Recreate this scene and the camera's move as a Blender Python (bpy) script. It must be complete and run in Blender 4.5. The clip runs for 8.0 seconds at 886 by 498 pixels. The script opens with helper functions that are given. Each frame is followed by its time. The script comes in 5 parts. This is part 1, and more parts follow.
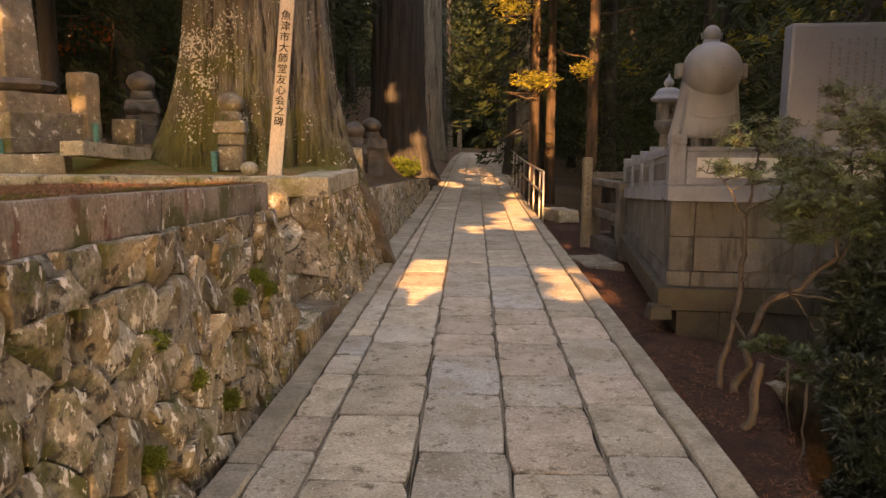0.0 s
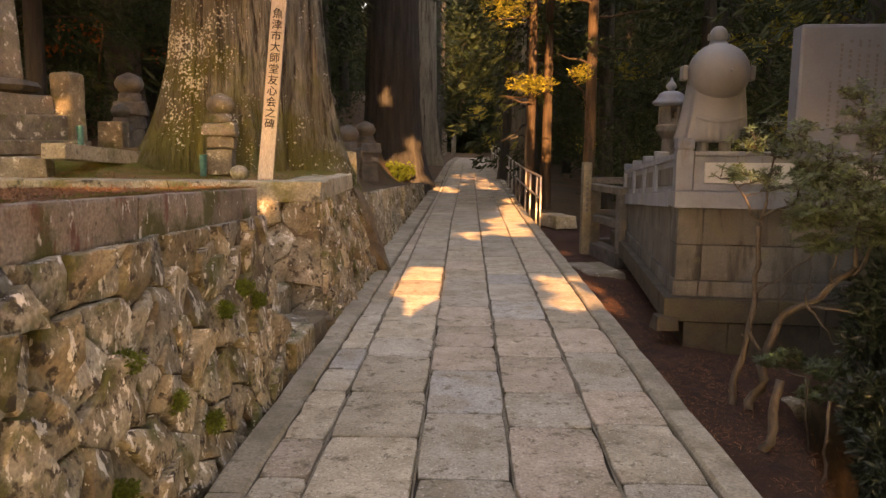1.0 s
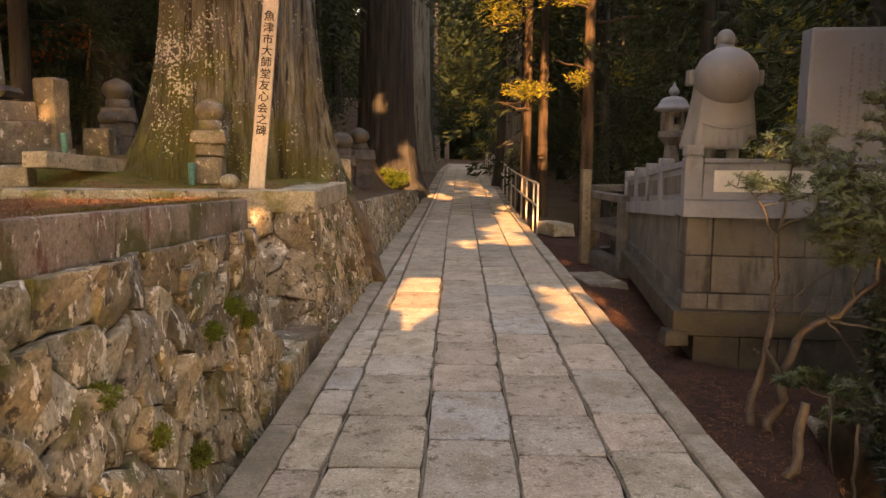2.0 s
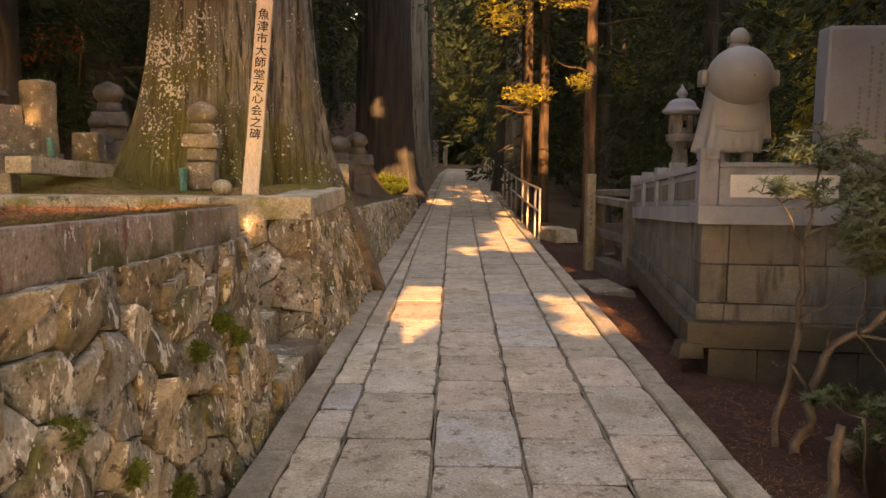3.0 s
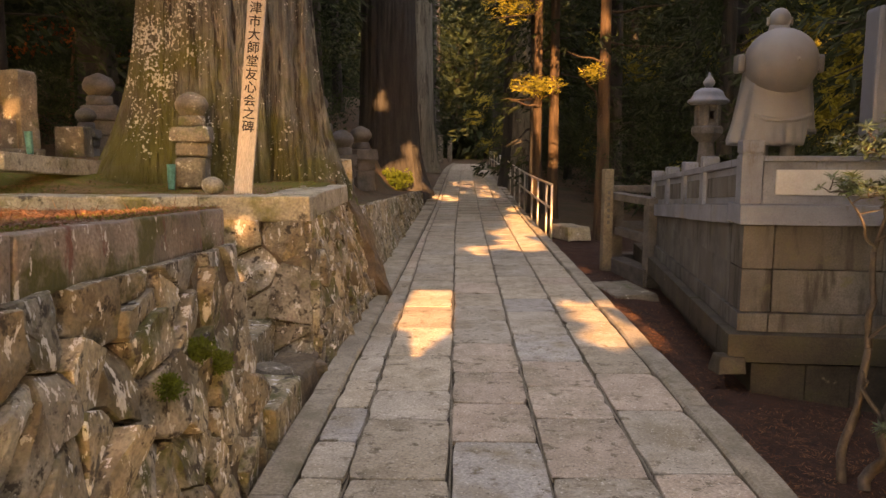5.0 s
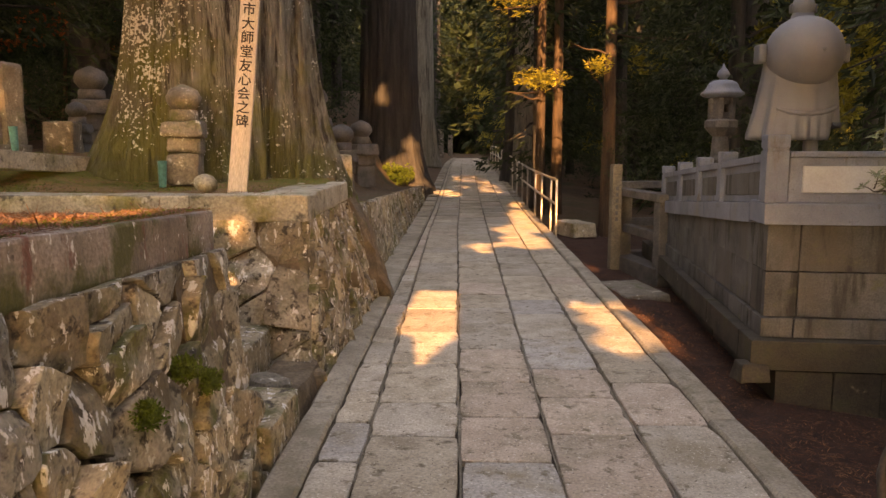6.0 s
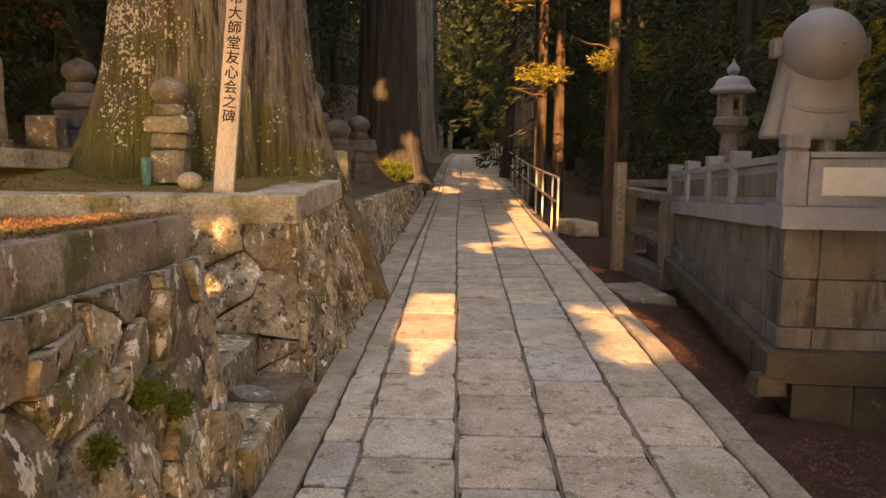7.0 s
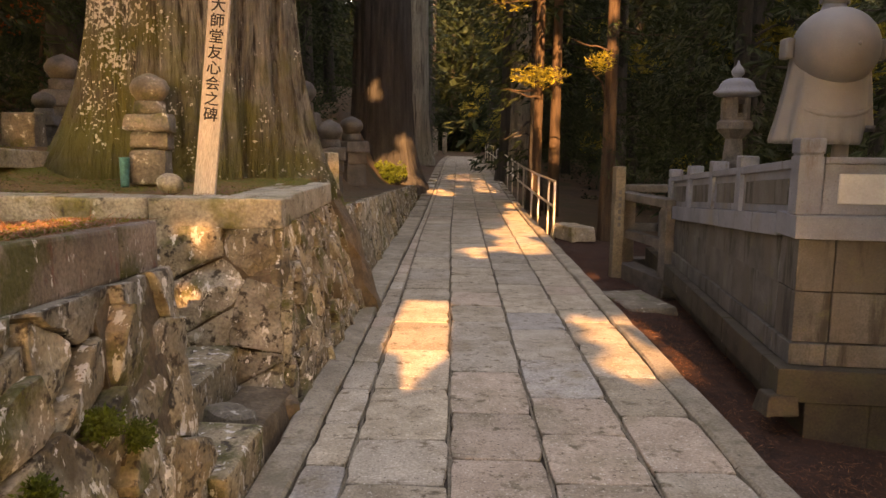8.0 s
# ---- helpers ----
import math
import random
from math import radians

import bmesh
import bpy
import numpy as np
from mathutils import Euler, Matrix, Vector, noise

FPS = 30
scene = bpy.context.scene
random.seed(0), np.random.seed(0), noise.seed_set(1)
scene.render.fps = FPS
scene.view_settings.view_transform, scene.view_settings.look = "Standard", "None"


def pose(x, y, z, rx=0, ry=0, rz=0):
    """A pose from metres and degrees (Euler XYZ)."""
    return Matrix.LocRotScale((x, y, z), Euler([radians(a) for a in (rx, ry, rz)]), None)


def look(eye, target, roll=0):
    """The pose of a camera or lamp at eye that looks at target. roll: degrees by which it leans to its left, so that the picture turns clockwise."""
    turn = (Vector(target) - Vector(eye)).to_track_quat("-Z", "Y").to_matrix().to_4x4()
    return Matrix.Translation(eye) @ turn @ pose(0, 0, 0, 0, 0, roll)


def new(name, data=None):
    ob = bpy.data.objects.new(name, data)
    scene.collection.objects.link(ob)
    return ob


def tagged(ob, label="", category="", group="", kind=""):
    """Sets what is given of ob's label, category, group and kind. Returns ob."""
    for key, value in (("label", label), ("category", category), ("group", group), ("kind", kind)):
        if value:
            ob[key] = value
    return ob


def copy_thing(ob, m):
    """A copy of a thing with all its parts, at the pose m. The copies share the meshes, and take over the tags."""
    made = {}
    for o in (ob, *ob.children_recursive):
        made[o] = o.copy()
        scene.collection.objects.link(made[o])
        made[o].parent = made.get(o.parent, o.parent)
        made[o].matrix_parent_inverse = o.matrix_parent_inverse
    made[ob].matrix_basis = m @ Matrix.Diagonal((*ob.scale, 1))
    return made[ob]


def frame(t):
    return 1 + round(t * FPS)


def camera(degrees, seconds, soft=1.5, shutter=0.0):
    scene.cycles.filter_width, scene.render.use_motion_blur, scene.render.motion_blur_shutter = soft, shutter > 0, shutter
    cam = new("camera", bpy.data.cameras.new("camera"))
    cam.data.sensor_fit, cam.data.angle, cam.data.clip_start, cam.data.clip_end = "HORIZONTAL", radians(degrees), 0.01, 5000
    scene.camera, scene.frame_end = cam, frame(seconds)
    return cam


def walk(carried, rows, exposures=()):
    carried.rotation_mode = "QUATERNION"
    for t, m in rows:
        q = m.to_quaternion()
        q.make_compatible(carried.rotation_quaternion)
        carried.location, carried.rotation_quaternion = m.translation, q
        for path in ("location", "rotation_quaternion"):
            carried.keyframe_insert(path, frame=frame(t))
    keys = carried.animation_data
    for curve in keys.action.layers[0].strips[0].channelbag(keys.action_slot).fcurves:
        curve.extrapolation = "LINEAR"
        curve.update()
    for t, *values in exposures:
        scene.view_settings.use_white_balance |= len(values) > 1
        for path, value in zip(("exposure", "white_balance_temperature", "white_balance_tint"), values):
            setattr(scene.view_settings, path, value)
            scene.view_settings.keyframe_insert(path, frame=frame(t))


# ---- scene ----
cam = camera(60.4, 8.0)
PATH = [
    (0, (0.268, -0.004, 1.43), (0.184, 1.973, 1.142), 0.3),
    (0.5, (0.25, 0.128, 1.421), (0.173, 2.106, 1.138), 0.4),
    (1, (0.223, 0.254, 1.416), (0.156, 2.234, 1.141), 0.5),
    (1.5, (0.193, 0.377, 1.426), (0.138, 2.359, 1.158), 0.5),
    (3, (0.119, 0.79, 1.417), (0.076, 2.774, 1.171), 0.3),
    (3.5, (0.112, 0.929, 1.414), (0.066, 2.913, 1.168), 0.3),
    (4, (0.093, 1.072, 1.416), (0.044, 3.055, 1.165), 0.3),
    (4.5, (0.074, 1.203, 1.407), (0.022, 3.187, 1.154), 0.2),
    (6, (0.004, 1.631, 1.419), (-0.05, 3.611, 1.145), 0.0),
    (6.5, (0.0, 1.771, 1.413), (-0.054, 3.751, 1.137), 0.1),
    (7, (0.007, 1.91, 1.434), (-0.045, 3.889, 1.148), 0.3),
    (7.5, (0.007, 2.045, 1.434), (-0.039, 4.024, 1.148), 0.5),
    (8, (0.003, 2.172, 1.429), (-0.033, 4.152, 1.149), 0.8),
]
walk(cam, [(t, look(eye, target, roll)) for t, eye, target, roll in PATH], [(0.0, 3.62, 15500.0, 37.0), (8.0, 3.62, 15500.0, 37.0)])

# ---- light and exposure ----
SUN_WAY = Vector((-0.07, 0.9, -0.38)).normalized()
world = bpy.data.worlds.new("sky")
scene.world = world
world.use_nodes = True
wn = world.node_tree.nodes
sky = wn.new("ShaderNodeTexSky")
sky.sky_type, sky.sun_disc = "NISHITA", False
sky.dust_density = 0.25
sky.sun_elevation = math.asin(-SUN_WAY.z)
sky.sun_rotation = math.atan2(-SUN_WAY.x, -SUN_WAY.y)
world.node_tree.links.new(sky.outputs[0], wn["Background"].inputs[0])
wn["Background"].inputs[1].default_value = 0.15
sun = new("sun", bpy.data.lights.new("sun", "SUN"))
sun.data.energy, sun.data.angle, sun.data.color = 2.0, radians(0.3), (0.84, 0.62, 0.4)
sun.matrix_world = look((0, 0, 30), Vector((0, 0, 30)) + SUN_WAY)

rng = random.Random(7)


# ---- materials ----
def material(name, colours, scale=4.0, fine=40.0, rough=0.85, bump=0.3, depth=0.01, stretch=(1, 1, 1), spots=(), vary=0.0,
             metal=0.0, translucent=0.0, island=False, specular=0.3, grain=0.55):
    """Noise between colours at two scales; spots: rows of (colour, scale, from, to, stretch); vary: piece by piece."""
    m = bpy.data.materials.new(name)
    m.use_nodes = True
    t = m.node_tree
    n, l = t.nodes, t.links
    b = n["Principled BSDF"]
    b.inputs["Roughness"].default_value, b.inputs["Metallic"].default_value = rough, metal
    b.inputs["Specular IOR Level"].default_value = specular
    co = n.new("ShaderNodeTexCoord")
    info = n.new("ShaderNodeObjectInfo")
    geo = n.new("ShaderNodeNewGeometry")
    shift = n.new("ShaderNodeVectorMath")
    shift.operation = "MULTIPLY_ADD"
    shift.inputs[1].default_value = (7.3, 3.1, 5.7)
    l.new(info.outputs["Random"], shift.inputs[0])
    l.new(co.outputs["Object"], shift.inputs[2])

    def mapped(stretch):
        mp = n.new("ShaderNodeMapping")
        mp.inputs["Scale"].default_value = stretch
        l.new(shift.outputs[0], mp.inputs[0])
        return mp.outputs[0]

    base = mapped(stretch)

    def cloud(scale, vec=base, detail=5.0, roughness=0.6):
        x = n.new("ShaderNodeTexNoise")
        x.inputs["Scale"].default_value, x.inputs["Detail"].default_value = scale, detail
        x.inputs["Roughness"].default_value = roughness
        l.new(vec, x.inputs["Vector"])
        return x.outputs["Fac"]

    def mix(fac, a, c, how="MIX"):
        x = n.new("ShaderNodeMix")
        x.data_type, x.blend_type = "RGBA", how
        for slot, v in ((0, fac), (6, a), (7, c)):
            if isinstance(v, bpy.types.NodeSocket):
                l.new(v, x.inputs[slot])
            else:
                x.inputs[slot].default_value = v if slot == 0 else (*v, 1.0)
        return x.outputs[2]

    def span(v, lo, hi, a=0.0, c=1.0):
        x = n.new("ShaderNodeMapRange")
        x.inputs[1].default_value, x.inputs[2].default_value = lo, hi
        x.inputs[3].default_value, x.inputs[4].default_value = a, c
        l.new(v, x.inputs[0])
        return x.outputs[0]

    big, small = cloud(scale), cloud(fine)
    ramp = n.new("ShaderNodeValToRGB")
    e = ramp.color_ramp.elements
    e[0].position, e[-1].position = 0.3, 0.7
    while len(e) < len(colours):
        e.new(0.5)
    for i, c in enumerate(colours):
        e[i].position = 0.3 + 0.4 * i / max(1, len(colours) - 1)
        e[i].color = (*c, 1)
    l.new(big, ramp.inputs[0])
    col = mix(grain, ramp.outputs[0], span(small, 0.3, 0.7, 0.35, 1.65), "MULTIPLY")
    for c, sc, lo, hi, st in spots:
        col = mix(span(cloud(sc, mapped(st), 6.0, 0.66), lo, hi), col, mix(0.4, c, span(small, 0.3, 0.7, 0.5, 1.5), "MULTIPLY"))
    if vary:
        r = geo.outputs["Random Per Island"] if island else info.outputs["Random"]
        col = mix(1.0, col, span(r, 0, 1, 1 - vary, 1 + vary), "MULTIPLY")
    l.new(col, b.inputs["Base Color"])
    l.new(span(small, 0.3, 0.7, max(0.05, rough - 0.12), min(1.0, rough + 0.1)), b.inputs["Roughness"])
    if bump:
        add = n.new("ShaderNodeMath")
        add.operation = "MULTIPLY_ADD"
        add.inputs[1].default_value = 0.5
        l.new(small, add.inputs[0])
        l.new(big, add.inputs[2])
        bp = n.new("ShaderNodeBump")
        bp.inputs["Strength"].default_value, bp.inputs["Distance"].default_value = bump, depth
        l.new(add.outputs[0], bp.inputs["Height"])
        l.new(bp.outputs[0], b.inputs["Normal"])
    if translucent:
        tr, ms = n.new("ShaderNodeBsdfTranslucent"), n.new("ShaderNodeMixShader")
        l.new(col, tr.inputs[0])
        ms.inputs[0].default_value = translucent
        l.new(b.outputs[0], ms.inputs[1])
        l.new(tr.outputs[0], ms.inputs[2])
        l.new(ms.outputs[0], n["Material Output"].inputs[0])
    return m


ONE = (1, 1, 1)
LICHEN = (0.5, 0.47, 0.4)
MOSS = (0.07, 0.085, 0.02)
SLABS = [material("paving_" + k, c, 6, 75, 0.85, 0.9, 0.008, vary=0.13,
                  spots=[((0.24, 0.2, 0.14), 2.5, 0.48, 0.66, ONE), ((0.14, 0.112, 0.074), 11, 0.56, 0.66, ONE), ((0.52, 0.47, 0.39), 55, 0.6, 0.64, ONE), ((0.1, 0.085, 0.06), 48, 0.61, 0.65, ONE)])
         for k, c in (("tan", [(0.3, 0.25, 0.182), (0.43, 0.37, 0.28)]), ("grey", [(0.285, 0.25, 0.195), (0.405, 0.36, 0.29)]),
                      ("pink", [(0.31, 0.24, 0.182), (0.43, 0.345, 0.27)]), ("blue", [(0.265, 0.25, 0.22), (0.375, 0.355, 0.315)]))]
KERB = material("kerb_stone", [(0.19, 0.16, 0.115), (0.34, 0.295, 0.225)], 5, 70, 0.85, 0.9, 0.008, vary=0.15,
                spots=[((0.1, 0.085, 0.055), 12, 0.58, 0.72, ONE), ((0.45, 0.4, 0.32), 50, 0.64, 0.7, ONE), ((0.17, 0.145, 0.095), 3, 0.5, 0.7, ONE)])
BED = material("path_bed", [(0.025, 0.02, 0.014), (0.06, 0.048, 0.034)], 6, 60, 0.95, 0.6)
MORTAR = material("joint_mortar", [(0.12, 0.1, 0.07), (0.24, 0.205, 0.155)], 9, 60, 0.95, 0.8, 0.01)
RUBBLE = [material("rubble_" + k, c, 5, 60, 0.88, 1.0, 0.014, vary=0.24,
                   spots=[((0.11, 0.085, 0.052), 3.0, 0.5, 0.66, ONE), ((0.08, 0.08, 0.026), 3.4, 0.53, 0.64, ONE), ((0.055, 0.043, 0.03), 16, 0.54, 0.61, ONE),
                          ((0.46, 0.435, 0.38), 6, 0.615, 0.63, (2.2, 2.2, 0.9)), ((0.56, 0.52, 0.46), 15, 0.595, 0.61, (1.4, 1.4, 0.7))])
          for k, c in (("brown", [(0.175, 0.135, 0.088), (0.35, 0.285, 0.19)]), ("grey", [(0.175, 0.152, 0.115), (0.345, 0.305, 0.235)]))]
EARTH = material("wall_earth", [(0.06, 0.043, 0.028), (0.17, 0.125, 0.08)], 8, 50, 0.95, 0.8, 0.02, spots=[(MOSS, 5, 0.58, 0.7, ONE)])
COPING = material("coping_stone", [(0.2, 0.155, 0.12), (0.33, 0.262, 0.205)], 3, 70, 0.88, 0.8, 0.012, vary=0.06,
                  spots=[((0.11, 0.08, 0.055), 2.2, 0.48, 0.68, (1, 1, 0.6)), ((0.17, 0.075, 0.052), 6, 0.55, 0.63, (1.4, 1.4, 0.5)), ((0.08, 0.078, 0.028), 2.6, 0.53, 0.63, ONE),
                         ((0.07, 0.052, 0.036), 22, 0.62, 0.7, ONE), ((0.5, 0.46, 0.4), 20, 0.63, 0.645, (1.2, 1.2, 0.6))])
CAP = material("cap_stone", [(0.2, 0.17, 0.12), (0.42, 0.36, 0.27)], 4, 60, 0.85, 0.7, 0.012, vary=0.1,
               spots=[((0.15, 0.13, 0.04), 3, 0.52, 0.68, ONE), ((0.07, 0.06, 0.045), 12, 0.58, 0.68, ONE), (LICHEN, 9, 0.62, 0.68, ONE)])
TERRACE = material("terrace_soil", [(0.1, 0.05, 0.022), (0.2, 0.11, 0.045), (0.13, 0.1, 0.03)], 2.5, 60, 0.95, 0.9, 0.02,
                   spots=[((0.1, 0.095, 0.014), 1.6, 0.46, 0.58, ONE), ((0.24, 0.11, 0.04), 9, 0.58, 0.68, ONE)])
LITTER = material("needle_litter", [(0.014, 0.007, 0.005), (0.055, 0.022, 0.013), (0.022, 0.01, 0.007)], 4, 80, 0.95, 1.0, 0.02,
                  spots=[((0.25, 0.15, 0.1), 45, 0.62, 0.7, ONE)])
FOREST_FLOOR = material("forest_floor", [(0.035, 0.022, 0.012), (0.09, 0.05, 0.025), (0.04, 0.04, 0.015)], 0.7, 14, 0.95, 0.8, 0.05)
BARK = material("cedar_bark", [(0.105, 0.097, 0.072), (0.25, 0.23, 0.175)], 2.2, 26, 0.9, 1.0, 0.045, stretch=(3, 3, 0.28), vary=0.12,
                spots=[((0.045, 0.033, 0.024), 3.2, 0.56, 0.66, (4, 4, 0.22)), ((0.36, 0.32, 0.26), 5, 0.62, 0.72, (5, 5, 0.3))])
# darker copy of the cedar bark, with forest shade put into its colour
BARK_SHADED = material("shaded_cedar_bark", [(0.018, 0.0165, 0.0145), (0.06, 0.054, 0.046)], 2.2, 26, 0.9, 1.0, 0.04, stretch=(3, 3, 0.28), vary=0.12)
BARK_RED = material("red_bark", [(0.032, 0.021, 0.014), (0.095, 0.06, 0.037)], 3, 30, 0.9, 1.0, 0.02, stretch=(3, 3, 0.3), vary=0.15)
TWIG = material("shrub_bark", [(0.03, 0.022, 0.016), (0.09, 0.07, 0.053)], 8, 60, 0.85, 0.6, 0.006, stretch=(1, 1, 0.4))
GRANITE = material("granite", [(0.098, 0.106, 0.12), (0.182, 0.195, 0.216)], 2.5, 120, 0.75, 0.35, 0.004, vary=0.06, grain=0.3,
                   spots=[((0.17, 0.15, 0.12), 2.2, 0.54, 0.72, (1, 1, 0.5)), ((0.07, 0.066, 0.06), 60, 0.6, 0.68, ONE), ((0.09, 0.08, 0.065), 5, 0.58, 0.7, (2, 2, 0.5))])
PLINTH = material("plinth_granite", [(0.04, 0.038, 0.034), (0.122, 0.117, 0.107)], 3, 90, 0.85, 0.6, 0.006, vary=0.1,
                  spots=[((0.075, 0.066, 0.053), 2, 0.46, 0.66, (1.6, 1.6, 0.4)), ((0.03, 0.027, 0.022), 3, 0.52, 0.64, (2.5, 2.5, 0.35)), ((0.085, 0.083, 0.05), 5, 0.58, 0.7, ONE)])
# darker, browner granite for the footing and ledge
PLINTH_LOW = material("lower_plinth_granite", [(0.025, 0.02, 0.014), (0.08, 0.066, 0.048)], 4, 80, 0.8, 0.7, 0.008, vary=0.12,
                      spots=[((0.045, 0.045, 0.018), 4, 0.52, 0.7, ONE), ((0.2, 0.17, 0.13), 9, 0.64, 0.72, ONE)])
PANEL = material("pale_panel", [(0.33, 0.315, 0.285), (0.41, 0.395, 0.36)], 3, 80, 0.7, 0.2, grain=0.15)
STATUE = material("statue_granite", [(0.08, 0.083, 0.086), (0.13, 0.134, 0.136)], 2, 140, 0.6, 0.25, 0.003, grain=0.15,
                  spots=[((0.17, 0.15, 0.12), 3, 0.55, 0.8, (1, 1, 0.4))])
TABLET = material("tablet_granite", [(0.078, 0.085, 0.096), (0.12, 0.129, 0.143)], 1.5, 90, 0.55, 0.2, 0.003, grain=0.2)
INK = material("carved_letters", [(0.075, 0.073, 0.07), (0.095, 0.09, 0.085)], 8, 60, 0.9, 0)
BLACK_INK = material("black_ink", [(0.015, 0.013, 0.012), (0.035, 0.03, 0.025)], 20, 80, 0.8, 0)
OLD_STONE = material("old_stone", [(0.09, 0.076, 0.055), (0.23, 0.195, 0.148)], 5, 60, 0.88, 0.8, 0.015, vary=0.1,
                     spots=[(MOSS, 4, 0.56, 0.7, ONE), (LICHEN, 10, 0.6, 0.66, ONE)])
DARK_STONE = material("dark_stone", [(0.05, 0.045, 0.04), (0.12, 0.105, 0.09)], 5, 60, 0.88, 0.6, 0.01)
PALE_WOOD = material("weathered_board", [(0.4, 0.33, 0.26), (0.52, 0.44, 0.36)], 3, 50, 0.8, 0.3, 0.004, stretch=(5, 5, 0.5),
                     spots=[((0.4, 0.27, 0.18), 3, 0.6, 0.75, (3, 3, 0.4))])
POST_WOOD = material("post_stone", [(0.1, 0.085, 0.062), (0.18, 0.152, 0.112)], 4, 50, 0.85, 0.4, 0.006)
TEAL = material("teal_plastic", [(0.03, 0.14, 0.13), (0.045, 0.19, 0.17)], 5, 40, 0.45, 0.05)
STEEL = material("rail_steel", [(0.42, 0.36, 0.28), (0.56, 0.5, 0.4)], 5, 60, 0.4, 0.1, 0.002, metal=0.7)
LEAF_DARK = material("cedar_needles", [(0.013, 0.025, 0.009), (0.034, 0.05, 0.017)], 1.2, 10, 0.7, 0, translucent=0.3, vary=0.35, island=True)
# needles with sunlight put into the colour as bright gold
LEAF_SUN_PAINT = material("sun_painted_needles", [(0.19, 0.19, 0.04), (0.4, 0.33, 0.065)], 2, 20, 0.6, 0, translucent=0.4, vary=0.35, island=True)
LEAF_SHRUB = material("shrub_leaves", [(0.028, 0.05, 0.018), (0.078, 0.1, 0.036)], 3, 20, 0.4, 0, translucent=0.2, vary=0.5, island=True, specular=0.5)
# near-black copy of the shrub leaves: deep shade put into the colour
LEAF_SHADED = material("shade_dark_leaves", [(0.009, 0.018, 0.009), (0.022, 0.034, 0.015)], 3, 20, 0.4, 0, translucent=0.15, vary=0.4, island=True, specular=0.5)
LEAF_RED = material("autumn_leaves", [(0.2, 0.045, 0.015), (0.4, 0.12, 0.04)], 3, 20, 0.7, 0, translucent=0.4, vary=0.4, island=True)
GRASS = material("moss_tufts", [(0.06, 0.075, 0.012), (0.15, 0.15, 0.03)], 2, 20, 0.9, 0, translucent=0.3, vary=0.4, island=True)
FERN = material("fern_leaves", [(0.05, 0.085, 0.012), (0.13, 0.16, 0.03)], 2, 20, 0.8, 0, translucent=0.35, vary=0.3, island=True)
# darker copy of the fallen needles; the ground's shade is in the colour
NEEDLES_SHADED = material("shaded_needles", [(0.035, 0.014, 0.008), (0.13, 0.052, 0.026)], 3, 20, 0.9, 0, vary=0.5, island=True)
NEEDLES = material("fallen_needles", [(0.12, 0.045, 0.022), (0.27, 0.12, 0.055)], 3, 20, 0.9, 0, vary=0.5, island=True)


